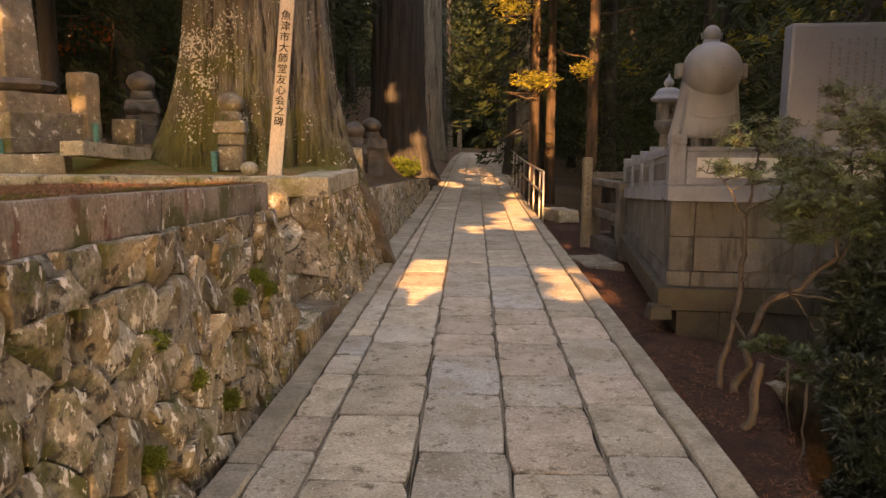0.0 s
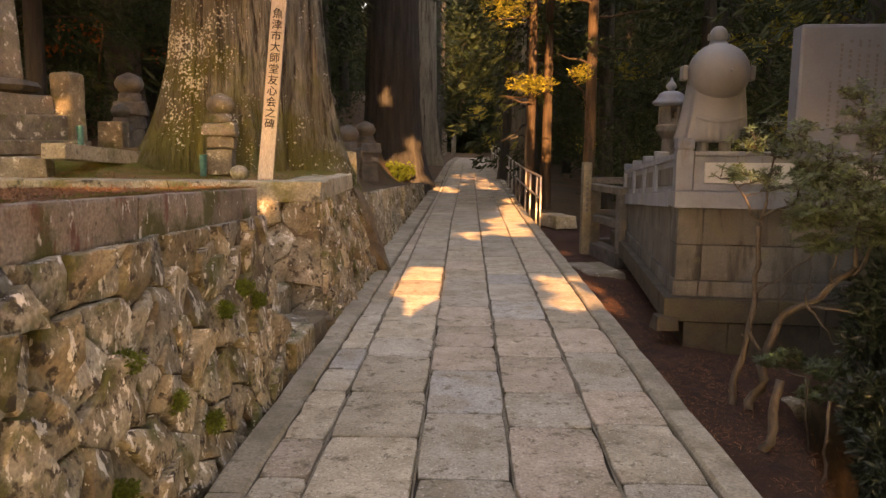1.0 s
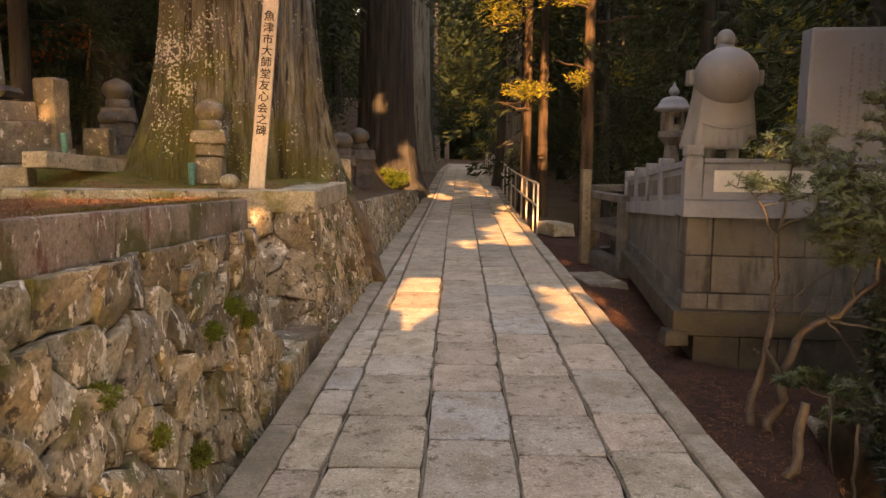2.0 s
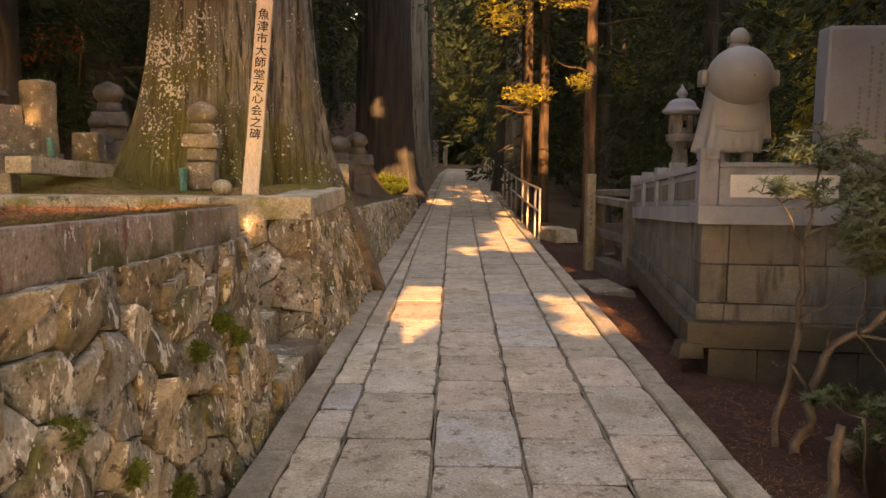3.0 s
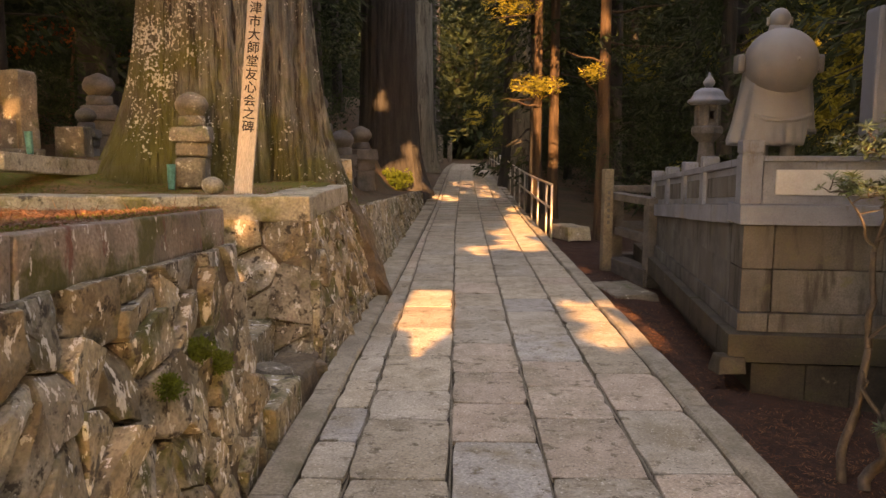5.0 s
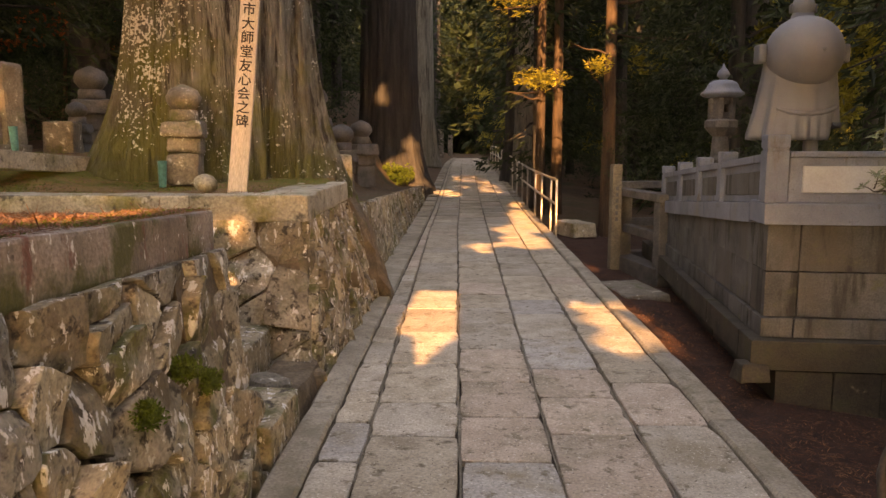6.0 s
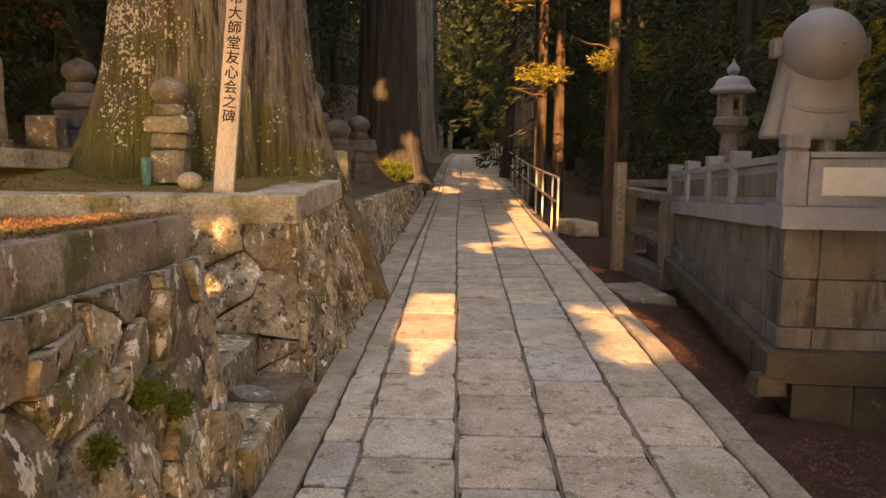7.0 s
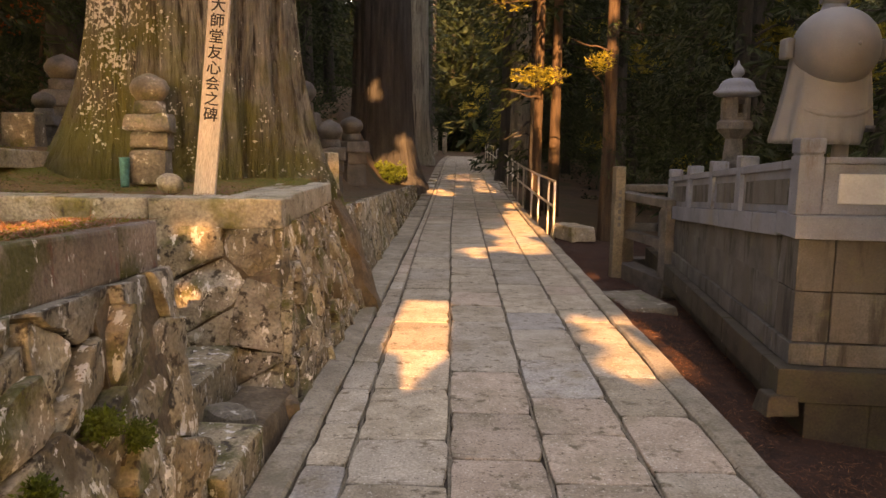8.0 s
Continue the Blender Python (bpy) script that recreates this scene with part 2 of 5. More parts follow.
def bark_tree(name, mossy):
    """Old cedar bark: furrowed streaks; moss low down and pale lichen on one flank where mossy."""
    m = BARK.copy()
    m.name = name
    t = m.node_tree
    n, l = t.nodes, t.links
    b = n["Principled BSDF"]
    col = b.inputs["Base Color"].links[0].from_socket
    co = n.new("ShaderNodeTexCoord")
    sep = n.new("ShaderNodeSeparateXYZ")
    l.new(co.outputs["Object"], sep.inputs[0])

    def math_node(op, a, c, d=None):
        x = n.new("ShaderNodeMath")
        x.operation, x.use_clamp = op, False
        for i, v in enumerate((a, c, d)):
            if v is None:
                continue
            if isinstance(v, bpy.types.NodeSocket):
                l.new(v, x.inputs[i])
            else:
                x.inputs[i].default_value = v
        return x.outputs[0]

    def noise_at(scale, detail=4.0):
        x = n.new("ShaderNodeTexNoise")
        x.inputs["Scale"].default_value, x.inputs["Detail"].default_value = scale, detail
        l.new(co.outputs["Object"], x.inputs["Vector"])
        return x.outputs["Fac"]

    def over(fac, c, under):
        x = n.new("ShaderNodeMix")
        x.data_type = "RGBA"
        l.new(fac, x.inputs[0])
        l.new(under, x.inputs[6])
        x.inputs[7].default_value = (*c, 1)
        return x.outputs[2]

    def ramp(v, lo, hi):
        x = n.new("ShaderNodeMapRange")
        x.inputs[1].default_value, x.inputs[2].default_value = lo, hi
        l.new(v, x.inputs[0])
        return x.outputs[0]

    def streaks(st, scale, detail=5.0):
        mp = n.new("ShaderNodeMapping")
        mp.inputs["Scale"].default_value = st
        l.new(co.outputs["Object"], mp.inputs[0])
        x = n.new("ShaderNodeTexNoise")
        x.inputs["Scale"].default_value, x.inputs["Detail"].default_value, x.inputs["Roughness"].default_value = scale, detail, 0.65
        x.inputs["Distortion"].default_value = 0.6
        l.new(mp.outputs[0], x.inputs["Vector"])
        return x.outputs["Fac"]

    furrow, flake = streaks((11, 11, 0.8), 1.0), streaks((9, 9, 3.2), 2.2)
    col = over(ramp(furrow, 0.54, 0.62), (0.035, 0.026, 0.018), col)
    col = over(ramp(flake, 0.62, 0.74), (0.4, 0.35, 0.28), col)
    hgt = math_node("SUBTRACT", math_node("MULTIPLY", flake, 0.5), math_node("MULTIPLY", ramp(furrow, 0.45, 0.62), 0.9))
    bp = n.new("ShaderNodeBump")
    bp.inputs["Strength"].default_value, bp.inputs["Distance"].default_value = 1.0, 0.05
    l.new(hgt, bp.inputs["Height"])
    l.new(b.inputs["Normal"].links[0].from_socket, bp.inputs["Normal"])
    l.new(bp.outputs[0], b.inputs["Normal"])
    if mossy:
        side = ramp(sep.outputs[0], 0.3, -0.3)
        low = ramp(sep.outputs[2], 1.5, 0.1)
        brown = ramp(math_node("ADD", noise_at(2.4, 6.0), math_node("MULTIPLY", side, 0.16)), 0.5, 0.68)
        col = over(math_node("MULTIPLY", brown, 0.75), (0.1, 0.083, 0.045), col)
        green = math_node("ADD", noise_at(3.5, 7.0), math_node("MULTIPLY_ADD", low, 0.25, math_node("MULTIPLY", side, 0.1)))
        col = over(math_node("MULTIPLY", ramp(green, 0.6, 0.8), 0.8), (0.1, 0.1, 0.022), col)
        band = ramp(math_node("ABSOLUTE", math_node("SUBTRACT", sep.outputs[2], 1.35), 0.0), 0.85, 0.1)
        pale = math_node("ADD", noise_at(36.0, 8.0), math_node("MULTIPLY", math_node("MULTIPLY", side, band), 0.16))
        pale = math_node("ADD", pale, math_node("MULTIPLY_ADD", noise_at(2.8), 0.6, -0.25))
        col = over(ramp(pale, 0.735, 0.765), (0.56, 0.52, 0.43), col)
    l.new(col, b.inputs["Base Color"])
    return m


BARK_OLD = bark_tree("old_cedar_bark", True)


# ---- building helpers ----
def mesh_of(name, bm, mat, smooth=False):
    me = bpy.data.meshes.new(name)
    bm.to_mesh(me)
    bm.free()
    for mm in mat if isinstance(mat, (list, tuple)) else [mat]:
        me.materials.append(mm)
    if smooth:
        me.polygons.foreach_set("use_smooth", [True] * len(me.polygons))
    return me


def raw(name, verts, faces, mat, smooth=False):
    me = bpy.data.meshes.new(name)
    me.from_pydata(verts, [], faces)
    me.materials.append(mat)
    if smooth:
        me.polygons.foreach_set("use_smooth", [True] * len(me.polygons))
    return me


def thing(name, label, category, at=(0, 0, 0), turn=0.0, data=None, group="", kind=""):
    ob = new(name, data)
    ob.matrix_basis = pose(*at, 0, 0, turn)
    return tagged(ob, label, category, group, kind)


def part(name, bm, mat, parent, label="", at=None, smooth=False):
    """Links a bmesh, or a ready mesh, as one part under a thing, in that thing's own axes."""
    ob = new(name, mesh_of(name, bm, mat, smooth) if isinstance(bm, bmesh.types.BMesh) else bm)
    ob.parent = parent
    if at is not None:
        ob.matrix_basis = at
    if label:
        tagged(ob, label)
    return ob


def rough_block(size, centre=(0, 0, 0), bevel=0.012, wear=0.006, cuts=3, taper=1.0, seed=0, turn=0.0):
    """A hewn block: bevelled edges, slightly uneven faces, top narrowed by taper."""
    bm = bmesh.new()
    bmesh.ops.create_cube(bm, size=1.0)
    for v in bm.verts:
        k = taper if v.co.z > 0 else 1.0
        v.co = Vector((v.co.x * size[0] * k, v.co.y * size[1] * k, v.co.z * size[2]))
    if bevel:
        bmesh.ops.bevel(bm, geom=bm.edges[:], offset=min(bevel, min(size) * 0.3), segments=2, affect="EDGES", profile=0.6)
    if cuts and wear:
        long = [e for e in bm.edges if e.calc_length() > max(size) * 0.3]
        bmesh.ops.subdivide_edges(bm, edges=long, cuts=cuts, use_grid_fill=True)
        for v in bm.verts:
            v.co += noise.noise_vector(v.co * 7 + Vector((seed * 3.7, seed * 1.3, 0))) * wear
    bmesh.ops.transform(bm, matrix=Matrix.Translation(centre) @ Matrix.Rotation(radians(turn), 4, "Z"), verts=bm.verts)
    return bm


def join(*bms):
    out = bmesh.new()
    for b in bms:
        me = bpy.data.meshes.new("tmp")
        b.to_mesh(me)
        b.free()
        out.from_mesh(me)
        bpy.data.meshes.remove(me)
    return out


def turned(profile, sides=24, wobble=0.0, seed=0, squash=(1, 1)):
    """A solid of revolution from rows of (radius, height)."""
    bm = bmesh.new()
    rings = []
    for r, z in profile:
        ring = []
        for i in range(sides):
            a = 2 * math.pi * i / sides
            k = 1 + wobble * noise.noise(Vector((math.cos(a) * 1.7, math.sin(a) * 1.7, z * 4 + seed)))
            ring.append(bm.verts.new((r * k * squash[0] * math.cos(a), r * k * squash[1] * math.sin(a), z)))
        rings.append(ring)
    for a, b in zip(rings, rings[1:]):
        for i in range(sides):
            bm.faces.new((a[i], a[(i + 1) % sides], b[(i + 1) % sides], b[i]))
    bm.faces.new(rings[0][::-1])
    bm.faces.new(rings[-1])
    return bm


def tube(points, sides=8):
    """A limb through rows of (x, y, z, radius), as verts and faces."""
    verts, faces = [], []
    for k, p in enumerate(points):
        a, b = points[max(0, k - 1)], points[min(len(points) - 1, k + 1)]
        way = (Vector(b[:3]) - Vector(a[:3])).normalized()
        q = way.to_track_quat("Z", "Y")
        for i in range(sides):
            t = 2 * math.pi * i / sides
            verts.append(tuple(Vector(p[:3]) + q @ Vector((p[3] * math.cos(t), p[3] * math.sin(t), 0))))
    for k in range(len(points) - 1):
        for i in range(sides):
            j = (i + 1) % sides
            faces.append((k * sides + i, k * sides + j, (k + 1) * sides + j, (k + 1) * sides + i))
    faces.append(tuple(range((len(points) - 1) * sides, len(points) * sides)))
    return verts, faces


def gather(*pieces):
    verts, faces = [], []
    for v, f in pieces:
        o = len(verts)
        verts += v
        faces += [tuple(i + o for i in q) for q in f]
    return verts, faces


def crooked(a, b, r0, r1, steps=7, bend=0.06, seed=0):
    """Points of a crooked limb from a to b."""
    a, b = Vector(a), Vector(b)
    out = []
    for k in range(steps + 1):
        t = k / steps
        p = a.lerp(b, t) + noise.noise_vector(a * 3 + Vector((t * 2.7, seed, 0))) * bend * math.sin(math.pi * min(1, t * 1.2))
        out.append((*p, r0 + (r1 - r0) * t))
    return out


def leaf(verts, faces, p, way, up, length, width):
    """One folded leaf: two quads that meet at its midrib."""
    side = way.cross(up)
    if side.length < 1e-4:
        side = Vector((1, 0, 0))
    side.normalize()
    n = side.cross(way).normalized()
    o = len(verts)
    q = [p, p + way * length * 0.5 + side * width * 0.5 + n * width * 0.15, p + way * length - n * width * 0.1,
         p + way * length * 0.5 - side * width * 0.5 + n * width * 0.15]
    verts += [tuple(c) for c in q]
    faces += [(o, o + 1, o + 2), (o, o + 2, o + 3)]


def some_way(r, flat=1.0):
    a, z = r.uniform(0, 2 * math.pi), r.uniform(-1, 1) * flat
    k = math.sqrt(max(0.0, 1 - z * z))
    return Vector((k * math.cos(a), k * math.sin(a), z))


# ---- ground ----
def path_lift(y):
    """The far path climbs gently before it levels out."""
    t = max(0.0, min(1.0, (y - 15.5) / 25.0))
    return 0.45 * t * t * (3 - 2 * t) if t < 1 else 0.45


def path_bend(y):
    """Far off the path swings a little aside."""
    return 0.0008 * max(0.0, y - 40.0) ** 2


def ground_height(x, y):
    """Right of the path the ground falls away, into a ditch at first; left of it the bank rises behind the terrace."""
    z = -0.1 + path_lift(y)
    if x > 1.4:
        fall = min(1.0, (x - 1.4) / 0.8)
        near = max(0.0, min(1.0, (11.0 - y) / 4.0))
        z -= fall * (0.05 + 0.07 * near) + max(0.0, x - 2.2) * 0.12 * (1 if y < 30 else 0.4)
        brink = 1.78 + 0.3 * (y - 3.4)
        ditch = max(0.0, min(1.0, (x - brink) / 0.5)) * max(0.0, min(1.0, (5.7 - y) / 0.6))
        z -= 0.95 * ditch * ditch * (3 - 2 * ditch)
    if x < -1.0:
        k = min(1.0, (-1.0 - x) / 1.2)
        z += k * 0.25 * max(0.0, min(1.0, (y - 6) / 10))
        z += max(0.0, -x - 3.0) * 0.16 * max(0.0, min(1.0, (y - 9) / 10))
    far = max(0.0, y - 45.0)
    z += far * 0.012 + max(0.0, y - 75) * 0.25 * (1 if y < 160 else 0)
    z += max(0.0, abs(x) - 30) * 0.22
    bump = 0.04 * noise.noise(Vector((x * 0.8, y * 0.8, 0))) + 0.015 * noise.noise(Vector((x * 4, y * 4, 3)))
    inside = -0.9 < x < 1.5
    return min(z, 24) + (0 if inside else bump)


def sheet(name, xs, ys, height, mat, skirt=None):
    verts = [(x, y, height(x, y)) for y in ys for x in xs]
    w, h = len(xs), len(ys)
    faces = [(j * w + i, j * w + i + 1, (j + 1) * w + i + 1, (j + 1) * w + i) for j in range(h - 1) for i in range(w - 1)]
    if skirt is not None:
        rim = list(range(w)) + [j * w + w - 1 for j in range(1, h)] + [(h - 1) * w + i for i in range(w - 2, -1, -1)] + [j * w for j in range(h - 2, 0, -1)]
        o = len(verts)
        verts += [(verts[i][0], verts[i][1], skirt) for i in rim]
        n = len(rim)
        faces += [(o + k, o + (k + 1) % n, rim[(k + 1) % n], rim[k]) for k in range(n)]
    return raw(name, verts, faces, mat, True)


def steps_between(stops):
    out = []
    for (a, b, s) in stops:
        k = max(1, round((b - a) / s))
        out += [a + (b - a) * i / k for i in range(k)]
    return out + [stops[-1][1]]


gx = steps_between([(-160, -30, 13), (-30, -6, 1.2), (-6, -1, 0.5), (-1, 1.4, 0.4), (1.4, 4, 0.08), (4, 30, 1.3), (30, 160, 13)])
gy = steps_between([(-80, -4, 6), (-4, 2, 0.5), (2, 14, 0.1), (14, 50, 1.2), (50, 110, 4), (110, 320, 20)])
ground_me = sheet("ground", gx, gy, ground_height, LITTER)
ground_me.materials.append(FOREST_FLOOR)
for f in ground_me.polygons:
    brink = 1.95 + 0.3 * (f.center.y - 3.4) if f.center.y < 5.5 else 4.5
    f.material_index = 0 if -2 < f.center.x < brink and -10 < f.center.y < 16 else 1
ground = tagged(new("ground", ground_me), "reddish brown ground littered with fallen cedar needles", "ground", kind="structure")

# ---- paved path ----
PATH_END = 62.0
path = tagged(new("path"), "straight path paved with worn granite slabs between stone kerbs", "path", kind="structure")
rows = steps_between([(-3, 15, 3.0), (15, PATH_END, 1.0)])
verts = [(x + path_bend(y), y, z + path_lift(y)) for y in rows for x, z in ((-0.78, -0.18), (-0.78, -0.03), (1.4, -0.03), (1.4, -0.18))]
part("bed", raw("bed", verts, [(4 * k + i, 4 * k + i + 1, 4 * k + i + 5, 4 * k + i + 4) for k in range(len(rows) - 1) for i in range(3)], BED), None, path, "dark earth bed between the slabs")
# lines of the long joints: place near the start, drift for each metre
LINES = [(-0.668, 0.002), (-0.45, -0.011), (-0.002, -0.0095), (0.427, -0.002), (0.872, 0.0), (1.268, 0.0)]


def line_x(c, y):
    return LINES[c][0] + LINES[c][1] * (max(0.0, min(14.0, y)) - 4.2) + path_bend(y)


for c in range(1, 5):
    wave = random.Random(c)
    verts = [(line_x(c, -3 + k * 0.25) + wave.uniform(-0.006, 0.006) + d, -3 + k * 0.25, (-0.016 if d else -0.009) + path_lift(-3 + k * 0.25) + wave.uniform(-0.004, 0.003))
             for k in range(int((PATH_END + 3) * 4)) for d in (-0.007, 0, 0.007)]
    part("joint", raw("joint", verts, [(3 * k + i, 3 * k + i + 1, 3 * k + i + 4, 3 * k + i + 3) for k in range(len(verts) // 3 - 1) for i in (0, 1)], MORTAR), None, path, "grey mortar joint")
JOINTS = [
    [2.35, 2.82, 3.31, 3.74, 4.46, 4.89, 5.37, 5.87, 6.42, 6.97, 7.42, 7.91, 8.28, 8.71, 9.1],
    [2.4, 3.01, 3.785, 4.46, 5.19, 5.68, 6.45, 7.27, 8.1, 8.94, 9.5],
    [2.55, 3.33, 4.13, 4.9, 5.47, 6.06, 6.8, 7.57, 8.15, 8.75, 9.35],
    [2.3, 3.12, 3.955, 4.5, 5.24, 5.79, 6.34, 7.1, 7.92, 8.5, 9.1, 9.8],
    [2.6, 3.33, 4.02, 4.555, 5.37, 6.07, 6.74, 7.5, 8.19, 8.66, 9.3],
]
TONES = {(2, 4.13): 3, (2, 4.9): 2, (3, 6.34): 3, (3, 7.92): 3, (3, 3.12): 2, (4, 4.02): 2, (2, 3.33): 1, (1, 5.19): 1, (1, 4.46): 0, (0, 4.89): 3, (3, 5.24): 2, (0, 6.42): 1, (2, 6.8): 1, (0, 4.46): 1, (3, 5.79): 2, (1, 3.785): 0, (1, 5.68): 0}


def slab_mesh(w, l, seed, mat):
    """A worn slab: edges nibbled, corners rounded, top a little uneven."""
    r = random.Random(seed)
    nx, ny = 5, 6
    outline = []
    for i in range(nx):
        outline.append((-w / 2 + w * i / nx, -l / 2))
    for i in range(ny):
        outline.append((w / 2, -l / 2 + l * i / ny))
    for i in range(nx):
        outline.append((w / 2 - w * i / nx, l / 2))
    for i in range(ny):
        outline.append((-w / 2, l / 2 - l * i / ny))
    corner = {0, nx, nx + ny, 2 * nx + ny}
    rim = []
    for i, (x, y) in enumerate(outline):
        k = 0.009 if i in corner else 0.0
        rim.append((x - math.copysign(k + r.uniform(0, 0.005) + (0.012 if r.random() < 0.06 else 0), x) if abs(x) > 0.4 * w else x, y - math.copysign(k + r.uniform(0, 0.005), y) if abs(y) > 0.4 * l else y))
    tilt = (r.uniform(-0.003, 0.003), r.uniform(-0.0025, 0.0025), r.uniform(-0.0015, 0.0015))
    top = lambda x, y: tilt[0] * x / w + tilt[1] * y / l + tilt[2] + r.uniform(-0.0012, 0.0012)
    n = len(rim)
    verts = [(x, y, -0.05) for x, y in rim] + [(x, y, top(x, y) - 0.005) for x, y in rim]
    verts += [(x - math.copysign(0.004, x), y - math.copysign(0.004, y), top(x, y)) for x, y in rim] + [(0, 0, top(0, 0) + 0.001)]
    faces = []
    for k in (0, n):
        faces += [(k + i, k + (i + 1) % n, k + n + (i + 1) % n, k + n + i) for i in range(n)]
    faces += [(2 * n + i, 2 * n + (i + 1) % n, 3 * n) for i in range(n)]
    return raw("paving_slab", verts, faces, mat)


slab_jobs = []
for c in range(5):
    ys = list(JOINTS[c])
    while ys[0] > -3.0:
        ys.insert(0, ys[0] - rng.uniform(0.5, 0.8))
    while ys[-1] < PATH_END - 1:
        ys.append(ys[-1] + rng.uniform(0.42, 0.85) * (0.8 if c == 0 else 1))
    for a, b in zip(ys, ys[1:]):
        gap = 0.006 if c else 0.003
        slab_jobs.append((a, c, line_x(c, (a + b) / 2) + gap, line_x(c + 1, (a + b) / 2) - 0.006, b))
slab_jobs.sort()
spare = []
for k, (a, c, x0, x1, b) in enumerate(slab_jobs):
    tone = TONES.get((c, a), rng.choice((0, 0, 0, 1, 1, 2, 0)))
    me = slab_mesh(x1 - x0, b - a - 0.002, k, SLABS[tone])
    at = ((x0 + x1) / 2 + rng.uniform(-0.003, 0.003), (a + b) / 2, path_lift((a + b) / 2))
    if k < 296:
        part("paving_slab", me, None, path, at=pose(*at))
    else:
        spare.append(([tuple(Vector(v.co) + Vector(at)) for v in me.vertices], [tuple(p.vertices) for p in me.polygons]))
        bpy.data.meshes.remove(me)
tagged(part("far_slabs", raw("far_slabs", *gather(*spare), SLABS[0]), None, path), kind="stuff")


def strip(x0, x1, y0, y1, z0, z1, seed, mat, lean=0.0):
    """A kerb stone with rounded top edges and a nibbled line."""
    r = random.Random(seed)
    k = max(2, int((y1 - y0) / 0.25))
    rows = []
    for i in range(k + 1):
        y = y0 + 0.004 + (y1 - y0 - 0.008) * i / k
        j = lambda: r.uniform(-0.004, 0.004)
        e = 0.012 if i in (0, k) else 0.0
        rows.append([(x0, y, z0), (x0 + j(), y, z1 - 0.016 - e), (x0 + 0.014, y, z1 - e + j() * 0.4), (x1 - 0.014, y, z1 - e + lean + j() * 0.4),
                     (x1 + j(), y, z1 - 0.016 - e + lean), (x1, y, z0)])
    verts = [v for row in rows for v in row]
    faces = [(a * 6 + b, a * 6 + b + 1, a * 6 + b + 7, a * 6 + b + 6) for a in range(k) for b in range(5)]
    faces += [tuple(range(5, -1, -1)), tuple(range(k * 6, k * 6 + 6))]
    return raw("kerb_stone", [tuple(v) for v in verts], [f[::-1] for f in faces], mat)


kerb = tagged(new("kerb"), "weathered granite kerb stones along both sides of the path", "kerb", kind="structure")
for side, (x0, x1, shift) in enumerate(((-0.832, -0.67, 0), (1.272, 1.43, 0))):
    y = -3.2
    k = 0
    while y < PATH_END:
        l = rng.uniform(0.9, 1.5)
        if side == 0 and y < 9.1 < y + l:
            l = 9.1 - y
        d = -0.1 if side == 0 and y >= 9.09 else 0.0
        mid = y + l / 2
        part("kerb_stone", strip(x0 + d, x1, y, y + l, -0.16, 0.018, side * 500 + k, KERB), None, kerb,
             at=pose(path_bend(mid), 0, path_lift(mid)))
        y += l
        k += 1


# ---- rubble walls ----
def cells(width, height, size, r, tall=1.0):
    """Splits a rectangle into uneven stone outlines: jittered sites, each cell cut by the lines half-way to its neighbours."""
    sites = []
    rows = max(1, round(height / (size * tall)))
    for j in range(rows):
        cols = max(1, round(width / size))
        for i in range(cols):
            sites.append(((i + 0.5 * (j % 2) + 0.25 + r.uniform(-0.48, 0.48)) * width / cols, (j + 0.5 + r.uniform(-0.42, 0.42)) * height / rows))
    for k in range(int(len(sites) * 0.4)):
        sites.append((r.uniform(0, width), r.uniform(0, height)))
    out = []
    for i, (sx, sy) in enumerate(sites):
        poly = [(0, 0), (width, 0), (width, height), (0, height)]
        for j, (tx, ty) in enumerate(sites):
            if i == j or abs(tx - sx) + abs(ty - sy) > size * 5:
                continue
            nx, ny = tx - sx, ty - sy
            c = (tx * tx + ty * ty - sx * sx - sy * sy) / 2
            cut = []
            for (ax, ay), (bx, by) in zip(poly, poly[1:] + poly[:1]):
                da, db = nx * ax + ny * ay - c, nx * bx + ny * by - c
                if da <= 0:
                    cut.append((ax, ay))
                if da * db < 0:
                    t = da / (da - db)
                    cut.append((ax + (bx - ax) * t, ay + (by - ay) * t))
            poly = cut
            if len(poly) < 3:
                break
        if len(poly) >= 3:
            out.append(poly)
    return out


